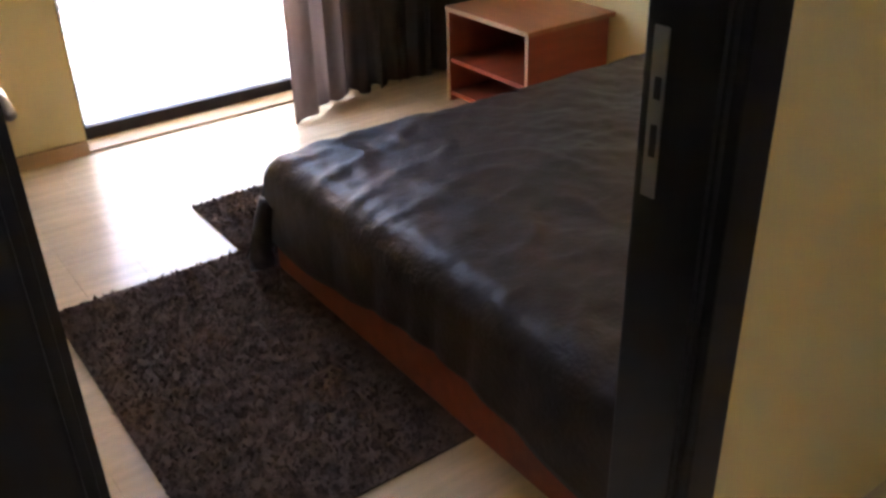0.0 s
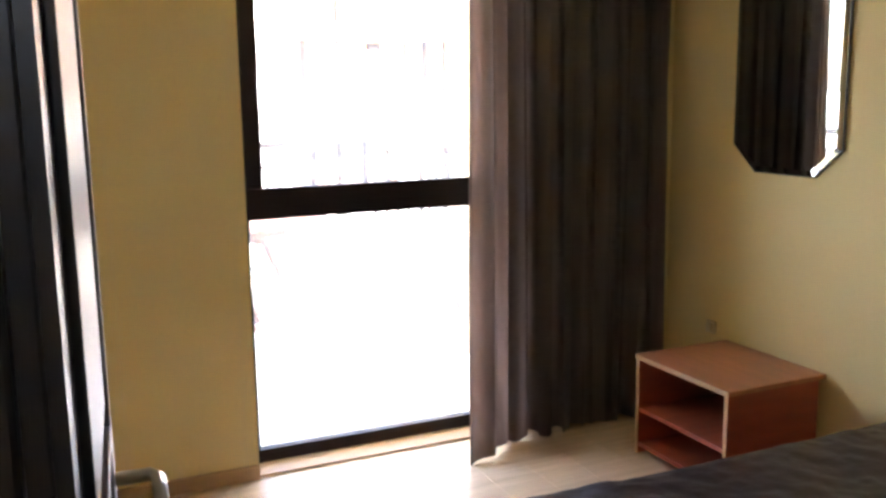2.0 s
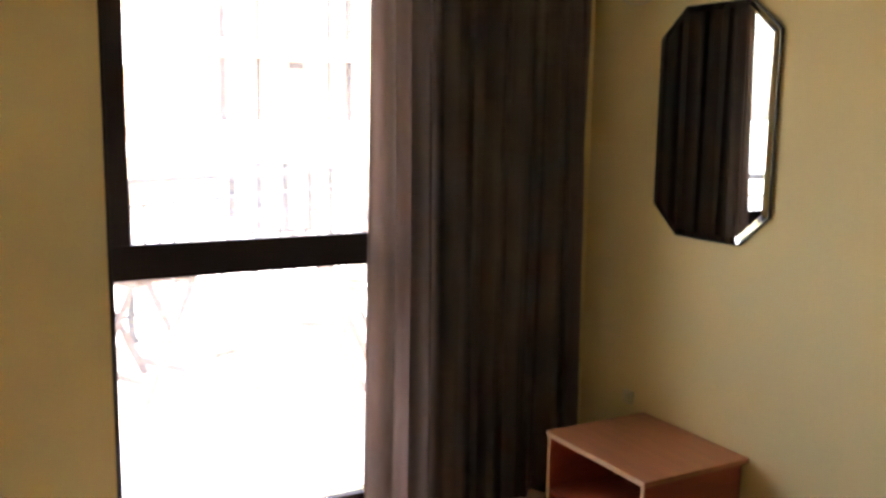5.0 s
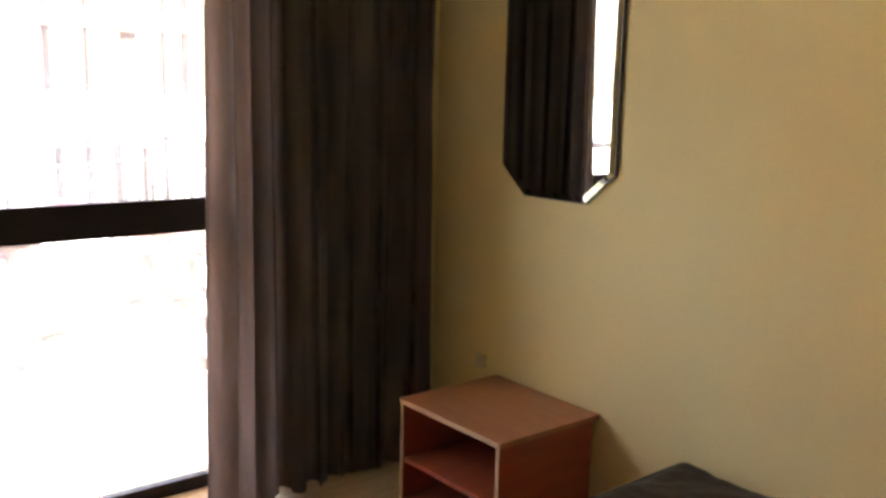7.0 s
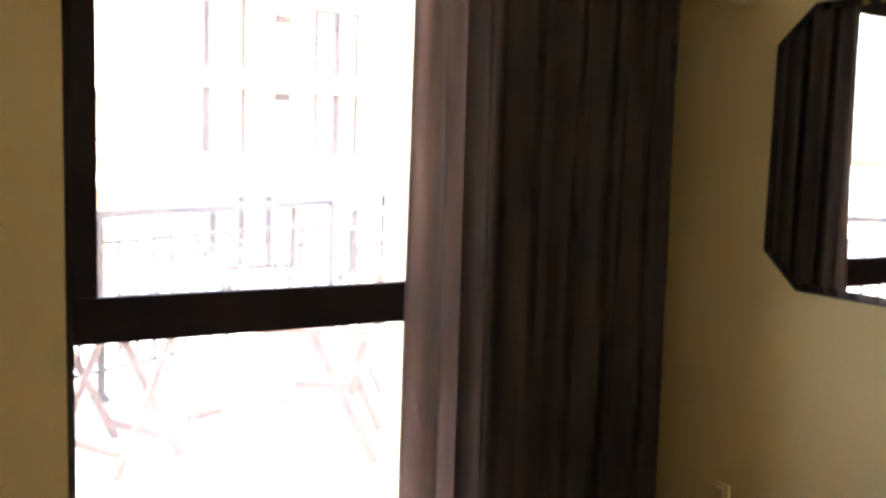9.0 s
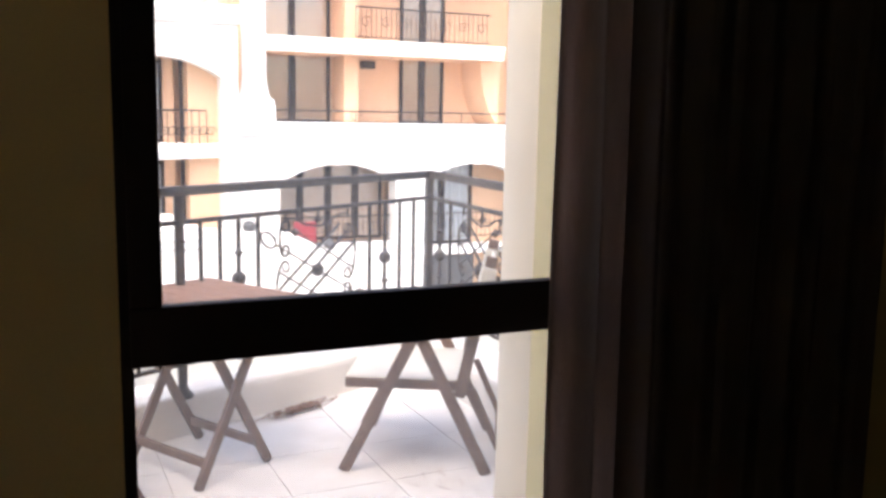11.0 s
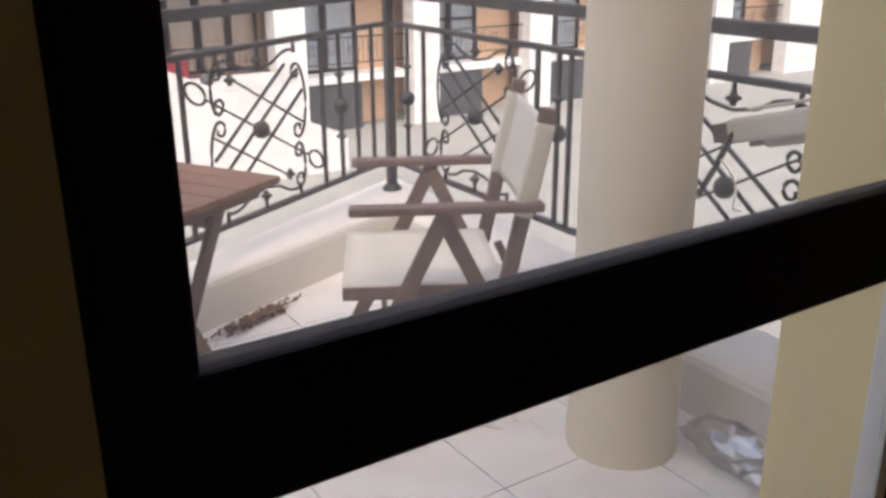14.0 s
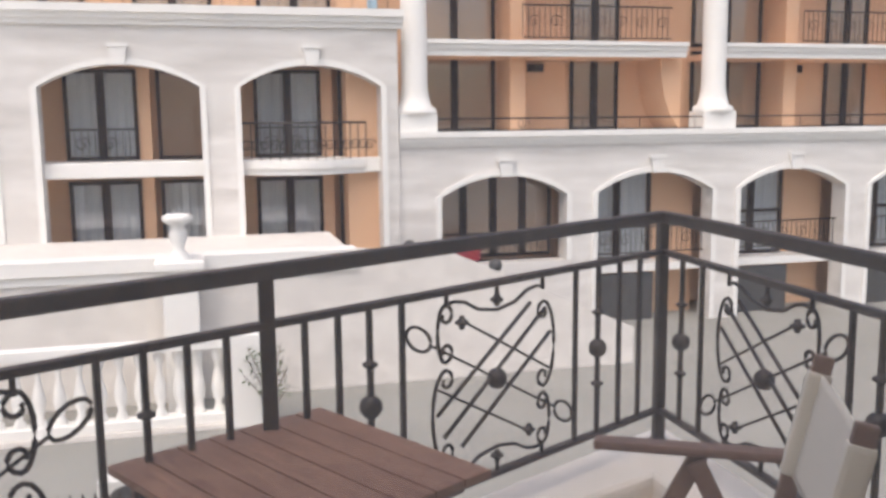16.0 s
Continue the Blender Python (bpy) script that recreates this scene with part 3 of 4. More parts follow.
def ornament(o, d, sa, sb, flip=1):
    """A wrought panel between two bars: crossing diagonals, scrolls in the corners, two leaves and a boss."""
    c, hw = (sa + sb) / 2, (sb - sa) / 2
    zc = (ZM + ZB) / 2
    pan = new("ornament_panel")
    pan.parent = rail

    def line(name, pts, r):
        part(name, tube(bmesh.new(), [on(o, d, c + flip * u, zc + v) for u, v in pts], r, 6), IRON, pan, "", True)

    for pts, rad in ((((0.31, 0.172), (-0.31, -0.172)), 0.005), (((0.16, 0.225), (-0.29, -0.025)), 0.005), (((0.29, 0.025), (-0.16, -0.225)), 0.005),
                     (((0.25, -0.15), (-0.25, 0.21)), 0.0075), (((0.17, -0.2), (-0.28, 0.12)), 0.0075), (((0.28, -0.07), (-0.17, 0.24)), 0.0075)):
        line("diagonal_bar", pts, rad)
    for sx in (-1, 1):
        for v0, v1, a in ((0.29, 0.1, 0.035), (0.075, -0.235, 0.06)):
            line("scroll", c_scroll(sx, sx * 0.24, sx * v0, sx * v1, a, 0.036), 0.0068)
        put("rosette", knot_mesh, on(o, d, c + flip * sx * 0.165, zc + sx * 0.222), pan)
    for sx in (-1, 1):
        line("leaf", [(sx * (0.355 + 0.05 * math.cos(q) - 0.012 * math.sin(q)), sx * (0.198 + 0.03 * math.cos(q) + 0.032 * math.sin(q))) for q in [j * 6.283 / 14 for j in range(15)]], 0.006)
    for sz in (-1, 1):
        line("stub", [(0, sz * 0.335), (0, sz * 0.26)], 0.008)
        q = put("knot", knot_mesh, on(o, d, c, zc + sz * 0.275), pan)
        line("wave", [(-0.235, sz * 0.29), (-0.2, sz * 0.297), (-0.15, sz * 0.287), (-0.09, sz * 0.255), (0, sz * 0.24), (0.09, sz * 0.255), (0.15, sz * 0.287), (0.2, sz * 0.297), (0.235, sz * 0.29)], 0.0065)
        for sx in (-1, 1):
            line("stub", [(sx * 0.235, sz * 0.335), (sx * 0.235, sz * 0.28)], 0.008)
    put("boss", ball_mesh, on(o, d, c, zc), pan)


for s in (0.0, 1.885, 3.75):
    iron_post(on(C, D1, s, 0))
iron_post(on(C, D2, 2.6, 0))
for base in (0.0, 2.0):
    for s in (0.155, 0.29):
        if base == 0.0:
            baluster(C, D1, s)
    if base == 0.0:
        baluster(C, D1, 0.425, 0.70, (0.84, 0.56))
baluster(C, D1, 0.562)
ornament(C, D1, 0.562, 1.408)
baluster(C, D1, 1.408)
baluster(C, D1, 1.535, 0.72, (0.85,))
for s in (1.65, 1.765, 2.01, 2.122):
    baluster(C, D1, s)
baluster(C, D1, 2.238, None, (0.86, 0.605))
baluster(C, D1, 2.355)
ornament(C, D1, 2.355, 3.2, -1)
baluster(C, D1, 3.2)
for s in (3.32, 3.44, 3.56, 3.87, 3.99, 4.11, 4.23, 4.35, 4.47, 4.59, 4.71, 4.83, 4.95):
    baluster(C, D1, s)
baluster(C, D2, 0.173, 0.69, (0.84, 0.56))
baluster(C, D2, 0.324)
ornament(C, D2, 0.324, 1.164, 1)
baluster(C, D2, 1.164)
baluster(C, D2, 1.29, 0.72, (0.85,))
baluster(C, D2, 1.36)
for s in (1.48, 1.6, 1.72):
    baluster(C, D2, s)
ornament(C, D2, 1.72, 2.48, 1)
for s in (2.48, 2.72, 2.84):
    baluster(C, D2, s)

# folding table
TY = math.radians(29.2)
tab = thing("folding_table", Matrix.Translation((-1.4515, 2.079, 0)) @ Matrix.Rotation(TY, 4, "Z"), "square folding table of weathered slatted wood", "table")
TU, TV, TZ = 0.325, 0.345, 0.74
n = 7
w = 2 * TU / n
for i in range(n):
    a = -TU + i * w
    part("slat", B(a + 0.003, -TV, TZ - 0.022, a + w - 0.003, TV, TZ, 0.003), TEAK, tab)
for v in (-0.27, 0.27):
    part("apron_rail", B(-TU + 0.03, v - 0.011, TZ - 0.07, TU - 0.03, v + 0.011, TZ - 0.022, 0.003), LEGW, tab)
for v, o in ((-0.25, 0.0), (0.215, 0.0)):
    for ua, ub, dv in ((-0.25, 0.14, -0.012), (0.16, -0.21, 0.012)):
        part("leg", beam(bmesh.new(), (ua, v + dv, 0.0), (ub, v + dv, TZ - 0.035), 0.042, 0.022, (0, 1, 0)), LEGW, tab)
for u, z in ((-0.2, 0.1), (0.11, 0.1), (0.1, 0.64), (-0.17, 0.64)):
    part("stretcher", beam(bmesh.new(), (u, -0.24, z), (u, 0.24, z), 0.02, 0.04), LEGW, tab)


# folding armchair: local x runs from the front to the back
def garden_chair(m, label):
    ch = thing("garden_chair", m, label, "chair", "folding garden chairs")
    ZA, HV = 0.665, 0.3
    top = Vector((0.295, 0, 0.955))
    low = Vector((0.165, 0, 0.34))
    for sv in (-1, 1):
        v = sv * HV
        bm = B(-0.3, v - 0.03, ZA - 0.014, 0.285, v + 0.03, ZA + 0.014, 0.01)
        part("armrest", bm, LEGW, ch)
        part("front_leg", beam(bmesh.new(), (-0.33, v + sv * 0.004, 0), (-0.01, v + sv * 0.004, ZA - 0.012), 0.05, 0.026, (0, 1, 0)), LEGW, ch)
        part("rear_leg", beam(bmesh.new(), (0.29, v - sv * 0.018, 0), (-0.02, v - sv * 0.018, ZA - 0.03), 0.05, 0.026, (0, 1, 0)), LEGW, ch)
        vi = v - sv * 0.028
        stile = part("back_stile", beam(bmesh.new(), (low.x, vi, low.z), (top.x, vi, top.z), 0.05, 0.028, (0, 1, 0), 0.008), LEGW, ch)
        k = (top - low)
        a, b = low + k * 0.46, low + k * 0.93
        part("canvas_sleeve", beam(bmesh.new(), (a.x, vi, a.z), (b.x, vi, b.z), 0.064, 0.042, (0, 1, 0), 0.014), CANVAS, stile)
        part("seat_rail", B(-0.33, vi - 0.012, 0.37, 0.2, vi + 0.012, 0.412, 0.005), LEGW, ch)
        part("back_support", beam(bmesh.new(), (0.22, vi - sv * 0.03, 0.37), (0.34, vi - sv * 0.03, 0.1), 0.03, 0.016, (0, 1, 0)), LEGW, ch)
    part("stretcher", beam(bmesh.new(), (-0.2, -HV, 0.22), (-0.2, HV, 0.22), 0.02, 0.035), LEGW, ch)
    part("stretcher", beam(bmesh.new(), (0.33, -HV + 0.06, 0.12), (0.33, HV - 0.06, 0.12), 0.018, 0.03), LEGW, ch)
    bm = bmesh.new()
    rows = []
    for i in range(13):
        u = i / 12
        rows.append([bm.verts.new((-0.33 + 0.5 * u, -0.272 + 0.544 * j / 10, 0.414 - 0.02 * math.sin(math.pi * u) * math.sin(math.pi * j / 10))) for j in range(11)])
    for a, b in zip(rows, rows[1:]):
        for j in range(10):
            bm.faces.new((a[j], b[j], b[j + 1], a[j + 1]))
    so = part("seat_canvas", bm, CANVAS, ch, "ecru canvas seat", True)
    so.modifiers.new("thick", "SOLIDIFY").thickness = 0.006
    bm = bmesh.new()
    rows = []
    k = top - low
    nrm = Vector((k.z, 0, -k.x)).normalized()
    for i in range(13):
        p = low + k * (0.46 + 0.46 * i / 12)
        rows.append([bm.verts.new(p + nrm * (0.015 * math.sin(math.pi * j / 10)) + Vector((0, -0.268 + 0.536 * j / 10, 0))) for j in range(11)])
    for a, b in zip(rows, rows[1:]):
        for j in range(10):
            bm.faces.new((a[j], b[j], b[j + 1], a[j + 1]))
    bo = part("back_canvas", bm, CANVAS, ch, "ecru canvas back", True)
    bo.modifiers.new("thick", "SOLIDIFY").thickness = 0.006
    return ch


def at_yaw(x, y, a):
    return Matrix.Translation((x, y, 0)) @ Matrix.Rotation(radians(a), 4, "Z")


garden_chair(at_yaw(-0.485, 1.82, -29), "folding wooden garden chair with ecru canvas")
garden_chair(at_yaw(-2.2, 1.77, 207), "folding wooden garden chair beside the table")
fc = thing("folded_chair", pose(0, 0, 0), "folded canvas garden chair propped by the outer wall", "chair", "folding garden chairs")
for x, z in ((-0.15, 0.93), (0.0, 0.9)):
    st = part("stile", beam(bmesh.new(), (x, 1.0, z), (x + 0.02, 0.3, z + 0.2), 0.022, 0.05, (0, 0, 1)), LEGW, fc)
    part("canvas_sleeve", beam(bmesh.new(), (x, 0.95, z + 0.015), (x + 0.02, 0.34, z + 0.19), 0.036, 0.066, (0, 0, 1), 0.012), CANVAS, st)
    part("leg", beam(bmesh.new(), (x + 0.02, 0.34, z + 0.16), (x + 0.02, 0.56, 0.0), 0.022, 0.045, (1, 0, 0)), LEGW, fc)
    part("leg", beam(bmesh.new(), (x + 0.045, 0.3, 0.0), (x + 0.045, 0.5, z + 0.12), 0.022, 0.045, (1, 0, 0)), LEGW, fc)
part("canvas", B(-0.14, 0.4, 1.02, 0.02, 0.9, 1.03, 0.004, Matrix.Translation((0, 0.98, 0.95)) @ Matrix.Rotation(-0.28, 4, "X") @ Matrix.Translation((0, -0.98, -0.99))), CANVAS, fc)
part("strap", tube(bmesh.new(), [(-0.16, 0.93, 0.95), (-0.2, 0.95, 0.85), (-0.23, 0.97, 0.78)], 0.008), IRON, fc)
part("cord", tube(bmesh.new(), [(-0.2 + 0.03 * math.sin(i * 0.7), 0.93 - 0.03 * i * 0.4, 0.88 - 0.03 * i + 0.004 * i * i * 0.5) for i in range(9)], 0.003), PLASTIC, fc)

# debris by the kerb
rnd = random.Random(5)
bm = bmesh.new()
for i in range(460):
    k = rnd.gauss(0, 0.35)
    x, y = -0.89 + 0.28 * k, 2.565 + 0.117 * k - abs(rnd.gauss(0, 0.03))
    a, s_ = rnd.uniform(0, 6.28), rnd.uniform(0.006, 0.018)
    z = rnd.uniform(0.003, 0.03)
    vs = [bm.verts.new((x + s_ * math.cos(a + b) * c, y + s_ * math.sin(a + b) * c, z + rnd.uniform(-0.003, 0.012))) for b, c in ((0, 1), (1.57, 0.45), (3.14, 1), (4.71, 0.45))]
    bm.faces.new(vs)
tagged(part("leaf_litter", bm, DEBRIS), "dry brown leaf litter by the kerb", "leaves", kind="stuff")
bm = bmesh.new()
for i in range(14):
    x, y = -0.62 + rnd.gauss(0, 0.18), 1.45 + rnd.gauss(0, 0.16)
    a, l = rnd.uniform(0, 6.28), rnd.uniform(0.02, 0.09)
    tube(bm, [(x, y, 0.004), (x + l * math.cos(a), y + l * math.sin(a), 0.005)], 0.001, 4)
tagged(part("twigs", bm, DEBRIS), "thin dry twigs scattered on the tiles", "twigs", kind="stuff")
bm = bmesh.new()
bmesh.ops.create_icosphere(bm, subdivisions=3, radius=1)
for v in bm.verts:
    q = 1 + 0.35 * noise.noise(v.co * 2.3)
    v.co = Vector((-0.16 + v.co.x * 0.07 * q, 0.78 + v.co.y * 0.2 * q, 0.06 + max(-0.057, v.co.z * 0.07 * q)))
tagged(part("plastic_sheet", bm, FILM), "crumpled clear plastic sheet on the balcony floor", "plastic sheet")

# ---- outside ----
GZ = -3.5
bm = bmesh.new()
bm.faces.new([bm.verts.new(p) for p in ((-900, -900, GZ), (900, -900, GZ), (900, 900, GZ), (-900, 900, GZ))])
structure("ground", bm, GROUNDM, "pale grey paved courtyard", "ground")

FY = 20.0


def arc(x0, x1, zs, zc, n=14):
    """Points of a segmental arch from the left springing to the right one."""
    h, w = zc - zs, (x1 - x0) / 2
    r = (w * w + h * h) / (2 * h)
    a = math.asin(w / r)
    cx, cz = (x0 + x1) / 2, zc - r
    return [(cx + r * math.sin(-a + 2 * a * i / n), cz + r * math.cos(-a + 2 * a * i / n)) for i in range(n + 1)]


def arched_wall(parent, x0, x1, zb, zt, openings, y0, y1):
    """A wall with arched openings (left, right, foot, springing, crown); trims and keystones are parts of their own."""
    bm = bmesh.new()
    xs = x0
    for l, r, zf, zs, zc in openings:
        box(bm, xs, y0, zb, l, y1, zt)
        a = arc(l, r, zs, zc)
        prism(bm, a + [(r, zt), (l, zt)], y0, y1)
        if zf > zb:
            box(bm, l, y0, zb, r, y1, zf)
        xs = r
    box(bm, xs, y0, zb, x1, y1, zt)
    part("stone_wall", bm, STONE, parent)
    for l, r, zf, zs, zc in openings:
        t = 0.13
        a = arc(l, r, zs, zc)
        b = arc(l - t, r + t, zs, zc + t)
        bm = prism(bmesh.new(), a + b[::-1], y0 - 0.05, y0 + 0.02)
        box(bm, l - t, y0 - 0.05, zf, l, y0 + 0.02, zs)
        box(bm, r, y0 - 0.05, zf, r + t, y0 + 0.02, zs)
        part("arch_trim", bm, TRIM, parent)
        c = (l + r) / 2
        bm = prism(bmesh.new(), [(c - 0.12, zc - 0.02), (c + 0.12, zc - 0.02), (c + 0.18, zc + 0.34), (c - 0.18, zc + 0.34)], y0 - 0.12, y0 - 0.051)
        box(bm, c - 0.22, y0 - 0.15, zc + 0.341, c + 0.22, y0 - 0.04, zc + 0.42)
        part("keystone", bm, TRIM, parent)


def facade_window(parent, x0, x1, z0, z1, y, leaves=2, drape=True, transom=0.0):
    w = new("window")
    w.parent = parent
    f = 0.085
    bm = B(x0, y - 0.05, z0, x0 + f, y + 0.02, z1)
    box(bm, x1 - f, y - 0.05, z0, x1, y + 0.02, z1)
    box(bm, x0 + f, y - 0.05, z1 - f, x1 - f, y + 0.02, z1)
    box(bm, x0 + f, y - 0.05, z0, x1 - f, y + 0.02, z0 + f)
    for i in range(1, leaves):
        c = x0 + (x1 - x0) * i / leaves
        box(bm, c - 0.09, y - 0.05, z0 + f, c + 0.09, y + 0.02, z1 - f)
    if transom:
        box(bm, x0 + f, y - 0.052, transom - 0.04, x1 - f, y + 0.018, transom + 0.04)
    part("window_frame", bm, FRAME, w)
    p = part("pane", B(x0 + f, y - 0.02, z0 + f, x1 - f, y - 0.012, z1 - f), PANE, w)
    p.visible_shadow = False
    if drape:
        part("net_curtain", curtain_bm(x0 + 0.06, x1 - 0.06, z0 + 0.06, z1 - 0.06, y + 0.12, 0.03, max(4, int((x1 - x0) * 5)), 60, 1, int(abs(x0) * 10) + 3), DRAPE, w, "", True)


def moulding(parent, name, x0, x1, y, steps):
    bm = bmesh.new()
    for z0, z1, out in steps:
        box(bm, x0, y - out, z0, x1, y, z1)
    return part(name, bm, TRIM, parent)


def far_rail(parent, x0, x1, z0, z1, y, step=0.14):
    r = new("balcony_rail")
    r.parent = parent
    bm = beam(bmesh.new(), (x0, y, z1), (x1, y, z1), 0.04, 0.04)
    beam(bm, (x0, y, z0), (x1, y, z0), 0.03, 0.03)
    part("rail_bar", bm, IRON, r)
    bm = bmesh.new()
    for i in range(int((x1 - x0) / step) + 1):
        x = x0 + i * step
        beam(bm, (x, y, z0), (x, y, z1), 0.014, 0.014, (1, 0, 0), 0)
        if i % 4 == 2:
            tube(bm, [(x + u, y, v + (z0 + z1) / 2) for u, v in spiral(0, 0.0, 0.17, 0, 1.2, 1, 12)], 0.012, 4)
    part("rail_infill", bm, IRON, r)


# left block
lb = thing("apartment_building", pose(0, 0, 0), "pale stone apartment building with two storey arches", "building")
LX0, LX1 = -17.5, 2.64
ZLT = 3.58
ops_l = [(-13.2, -10.0, -1.7, 2.33, 2.79), (-9.0, -5.75, -1.7, 2.33, 2.79), (-4.83, -1.64, -1.7, 2.33, 2.79), (-0.8, 2.25, -1.7, 2.33, 2.79)]
arched_wall(lb, LX0, LX1, GZ, ZLT, ops_l, FY, FY + 0.5)
moulding(lb, "cornice", LX0 - 0.1, LX1 + 0.12, FY, [(ZLT, ZLT + 0.12, 0.08), (ZLT + 0.12, ZLT + 0.24, 0.16), (ZLT + 0.24, ZLT + 0.4, 0.24)])
part("side_wall", B(LX1 - 0.35, FY + 0.5, GZ, LX1, FY + 6, ZLT), STONE, lb)
part("back_wall", B(LX0, FY + 1.7, GZ, LX1 - 0.35, FY + 1.9, 10), PEACH, lb)
part("terrace_roof", B(LX0, FY, ZLT - 0.001, LX1, FY + 1.7, ZLT + 0.1), TRIM, lb)
part("floor_slab", B(LX0, FY + 0.5, -1.9, LX1 - 0.35, FY + 1.7, -1.72), TRIM, lb)
for l, r, *_ in ops_l:
    c = (l + r) / 2
    part("mid_slab", B(l - 0.2, FY + 0.25, 0.43, r + 0.2, FY + 1.7, 0.76, 0.03), TRIM, lb)
    part("partition", B(l + 1.85, FY + 1.2, -1.72, l + 2.12, FY + 1.7, 2.9), PEACH, lb)
    for z0, z1 in ((0.77, 2.75), (-1.7, 0.32)):
        facade_window(lb, l + 0.33, l + 1.85, z0, z1, FY + 1.19, 2, True)
        facade_window(lb, l + 2.25, r + 0.1, z0, z1, FY + 1.19, 1, z0 < 0)
    far_rail(lb, l + 0.4, l + 1.8, 0.8, 1.45, FY + 0.95)
part("inner_reveal", B(1.55, FY + 0.5, -1.7, 2.25, FY + 1.7, 2.9), PEACH, lb)
# bowed balcony in the right arch
bm = bmesh.new()
out = [(-0.8 + 2.75 * i / 14, FY + 0.3 - 0.55 * math.sin(math.pi * i / 14)) for i in range(15)]
prism(bm, out + [(1.95, FY + 1.6), (-0.8, FY + 1.6)], 0.42, 0.56, "z")
out2 = [(x, y - 0.07) for x, y in out]
prism(bm, out2 + [(2.0, FY + 1.6), (-0.85, FY + 1.6)], 0.56, 0.74, "z")
part("bowed_balcony", bm, TRIM, lb)
bm = bmesh.new()
tube(bm, [(x, y + 0.05, 1.55) for x, y in out], 0.025, 5)
for x, y in out:
    beam(bm, (x, y + 0.05, 0.74), (x, y + 0.05, 1.55), 0.02, 0.02, (1, 0, 0), 0)
    tube(bm, [(x + u, y + 0.05, 1.05 + v) for u, v in spiral(0.1, 0, 0.14, 0, 1.2, 1, 10)], 0.014, 4)
part("bowed_rail", bm, IRON, lb)
# storey above the left block
for i in range(7):
    x = -16.5 + i * 2.7
    facade_window(lb, x, x + 1.7, ZLT + 0.1, ZLT + 2.3, FY + 1.65, 2, i % 2 == 0)
far_rail(lb, LX0, LX1, ZLT + 0.45, ZLT + 1.3, FY + 0.3, 0.4)
part("roof", B(LX0, FY + 1.2, 10, LX1, FY + 7, 10.3), TRIM, lb)

# right block
rb = thing("apartment_building", pose(0, 0, 0), "pale stone apartment building with arches and white columns", "building")
RX0, RX1 = 2.66, 30.0
ZRT = 0.98
ops_r = []
for i in range(6):
    l = 3.64 + 3.9 * i
    ops_r.append((l, l + 3.1, GZ if i else -1.8, -0.2, 0.27))
arched_wall(rb, RX0, RX1, GZ, ZRT, ops_r, FY + 0.1, FY + 0.6)
moulding(rb, "cornice", RX0, RX1, FY + 0.1, [(ZRT, ZRT + 0.1, 0.07), (ZRT + 0.1, ZRT + 0.2, 0.14), (ZRT + 0.2, ZRT + 0.33, 0.2)])
part("terrace_floor", B(RX0, FY + 0.1, ZRT + 0.1, RX1, FY + 2.2, ZRT + 0.3), TRIM, rb)
part("back_wall", B(RX0, FY + 2.2, GZ, RX1, FY + 2.4, 10.5), PEACH, rb)
for i, (l, r, zf, *_) in enumerate(ops_r):
    n = 4 if i == 0 else 3
    facade_window(rb, l + 0.05, (r if i == 0 else l + 1.95), -2.05 if i else -1.8, 0.6, FY + 1.15, n if i == 0 else 2, True, -0.9 if i > 1 else 0)
    part("bay_wall", B((l + 1.95) if i else l, FY + 1.2, GZ, r + 0.1, FY + 1.5, 0.7), PEACH, rb)
    if i:
        part("bay_slab", B(l - 0.05, FY + 0.45, -2.25, r + 0.05, FY + 1.4, -2.06), TRIM, rb)
        part("screen", B(l + 0.15, FY + 0.5, GZ, l + 1.75, FY + 0.6, -2.3, 0.02), GREYBOX, rb)
    far_rail(rb, l + 0.05, r - 0.05, -1.75, -1.1, FY + 0.35)
far_rail(rb, RX0, RX1, ZRT + 0.35, ZRT + 0.62, FY + 0.18, 1.5)
for x in (3.12, 10.8, 18.4, 26.0):
    bm = box(bmesh.new(), x - 0.44, FY + 0.08, ZRT + 0.331, x + 0.44, FY + 0.82, ZRT + 0.75)
    part("column_plinth", bm, TRIM, rb)
    part("column", lathe(bmesh.new(), [(0.5, 0), (0.5, 0.1), (0.38, 0.18), (0.33, 0.4), (0.3, 0.6), (0.29, 6)], 18, (x, FY + 0.45, ZRT + 0.75)), TRIM, rb, "", True)
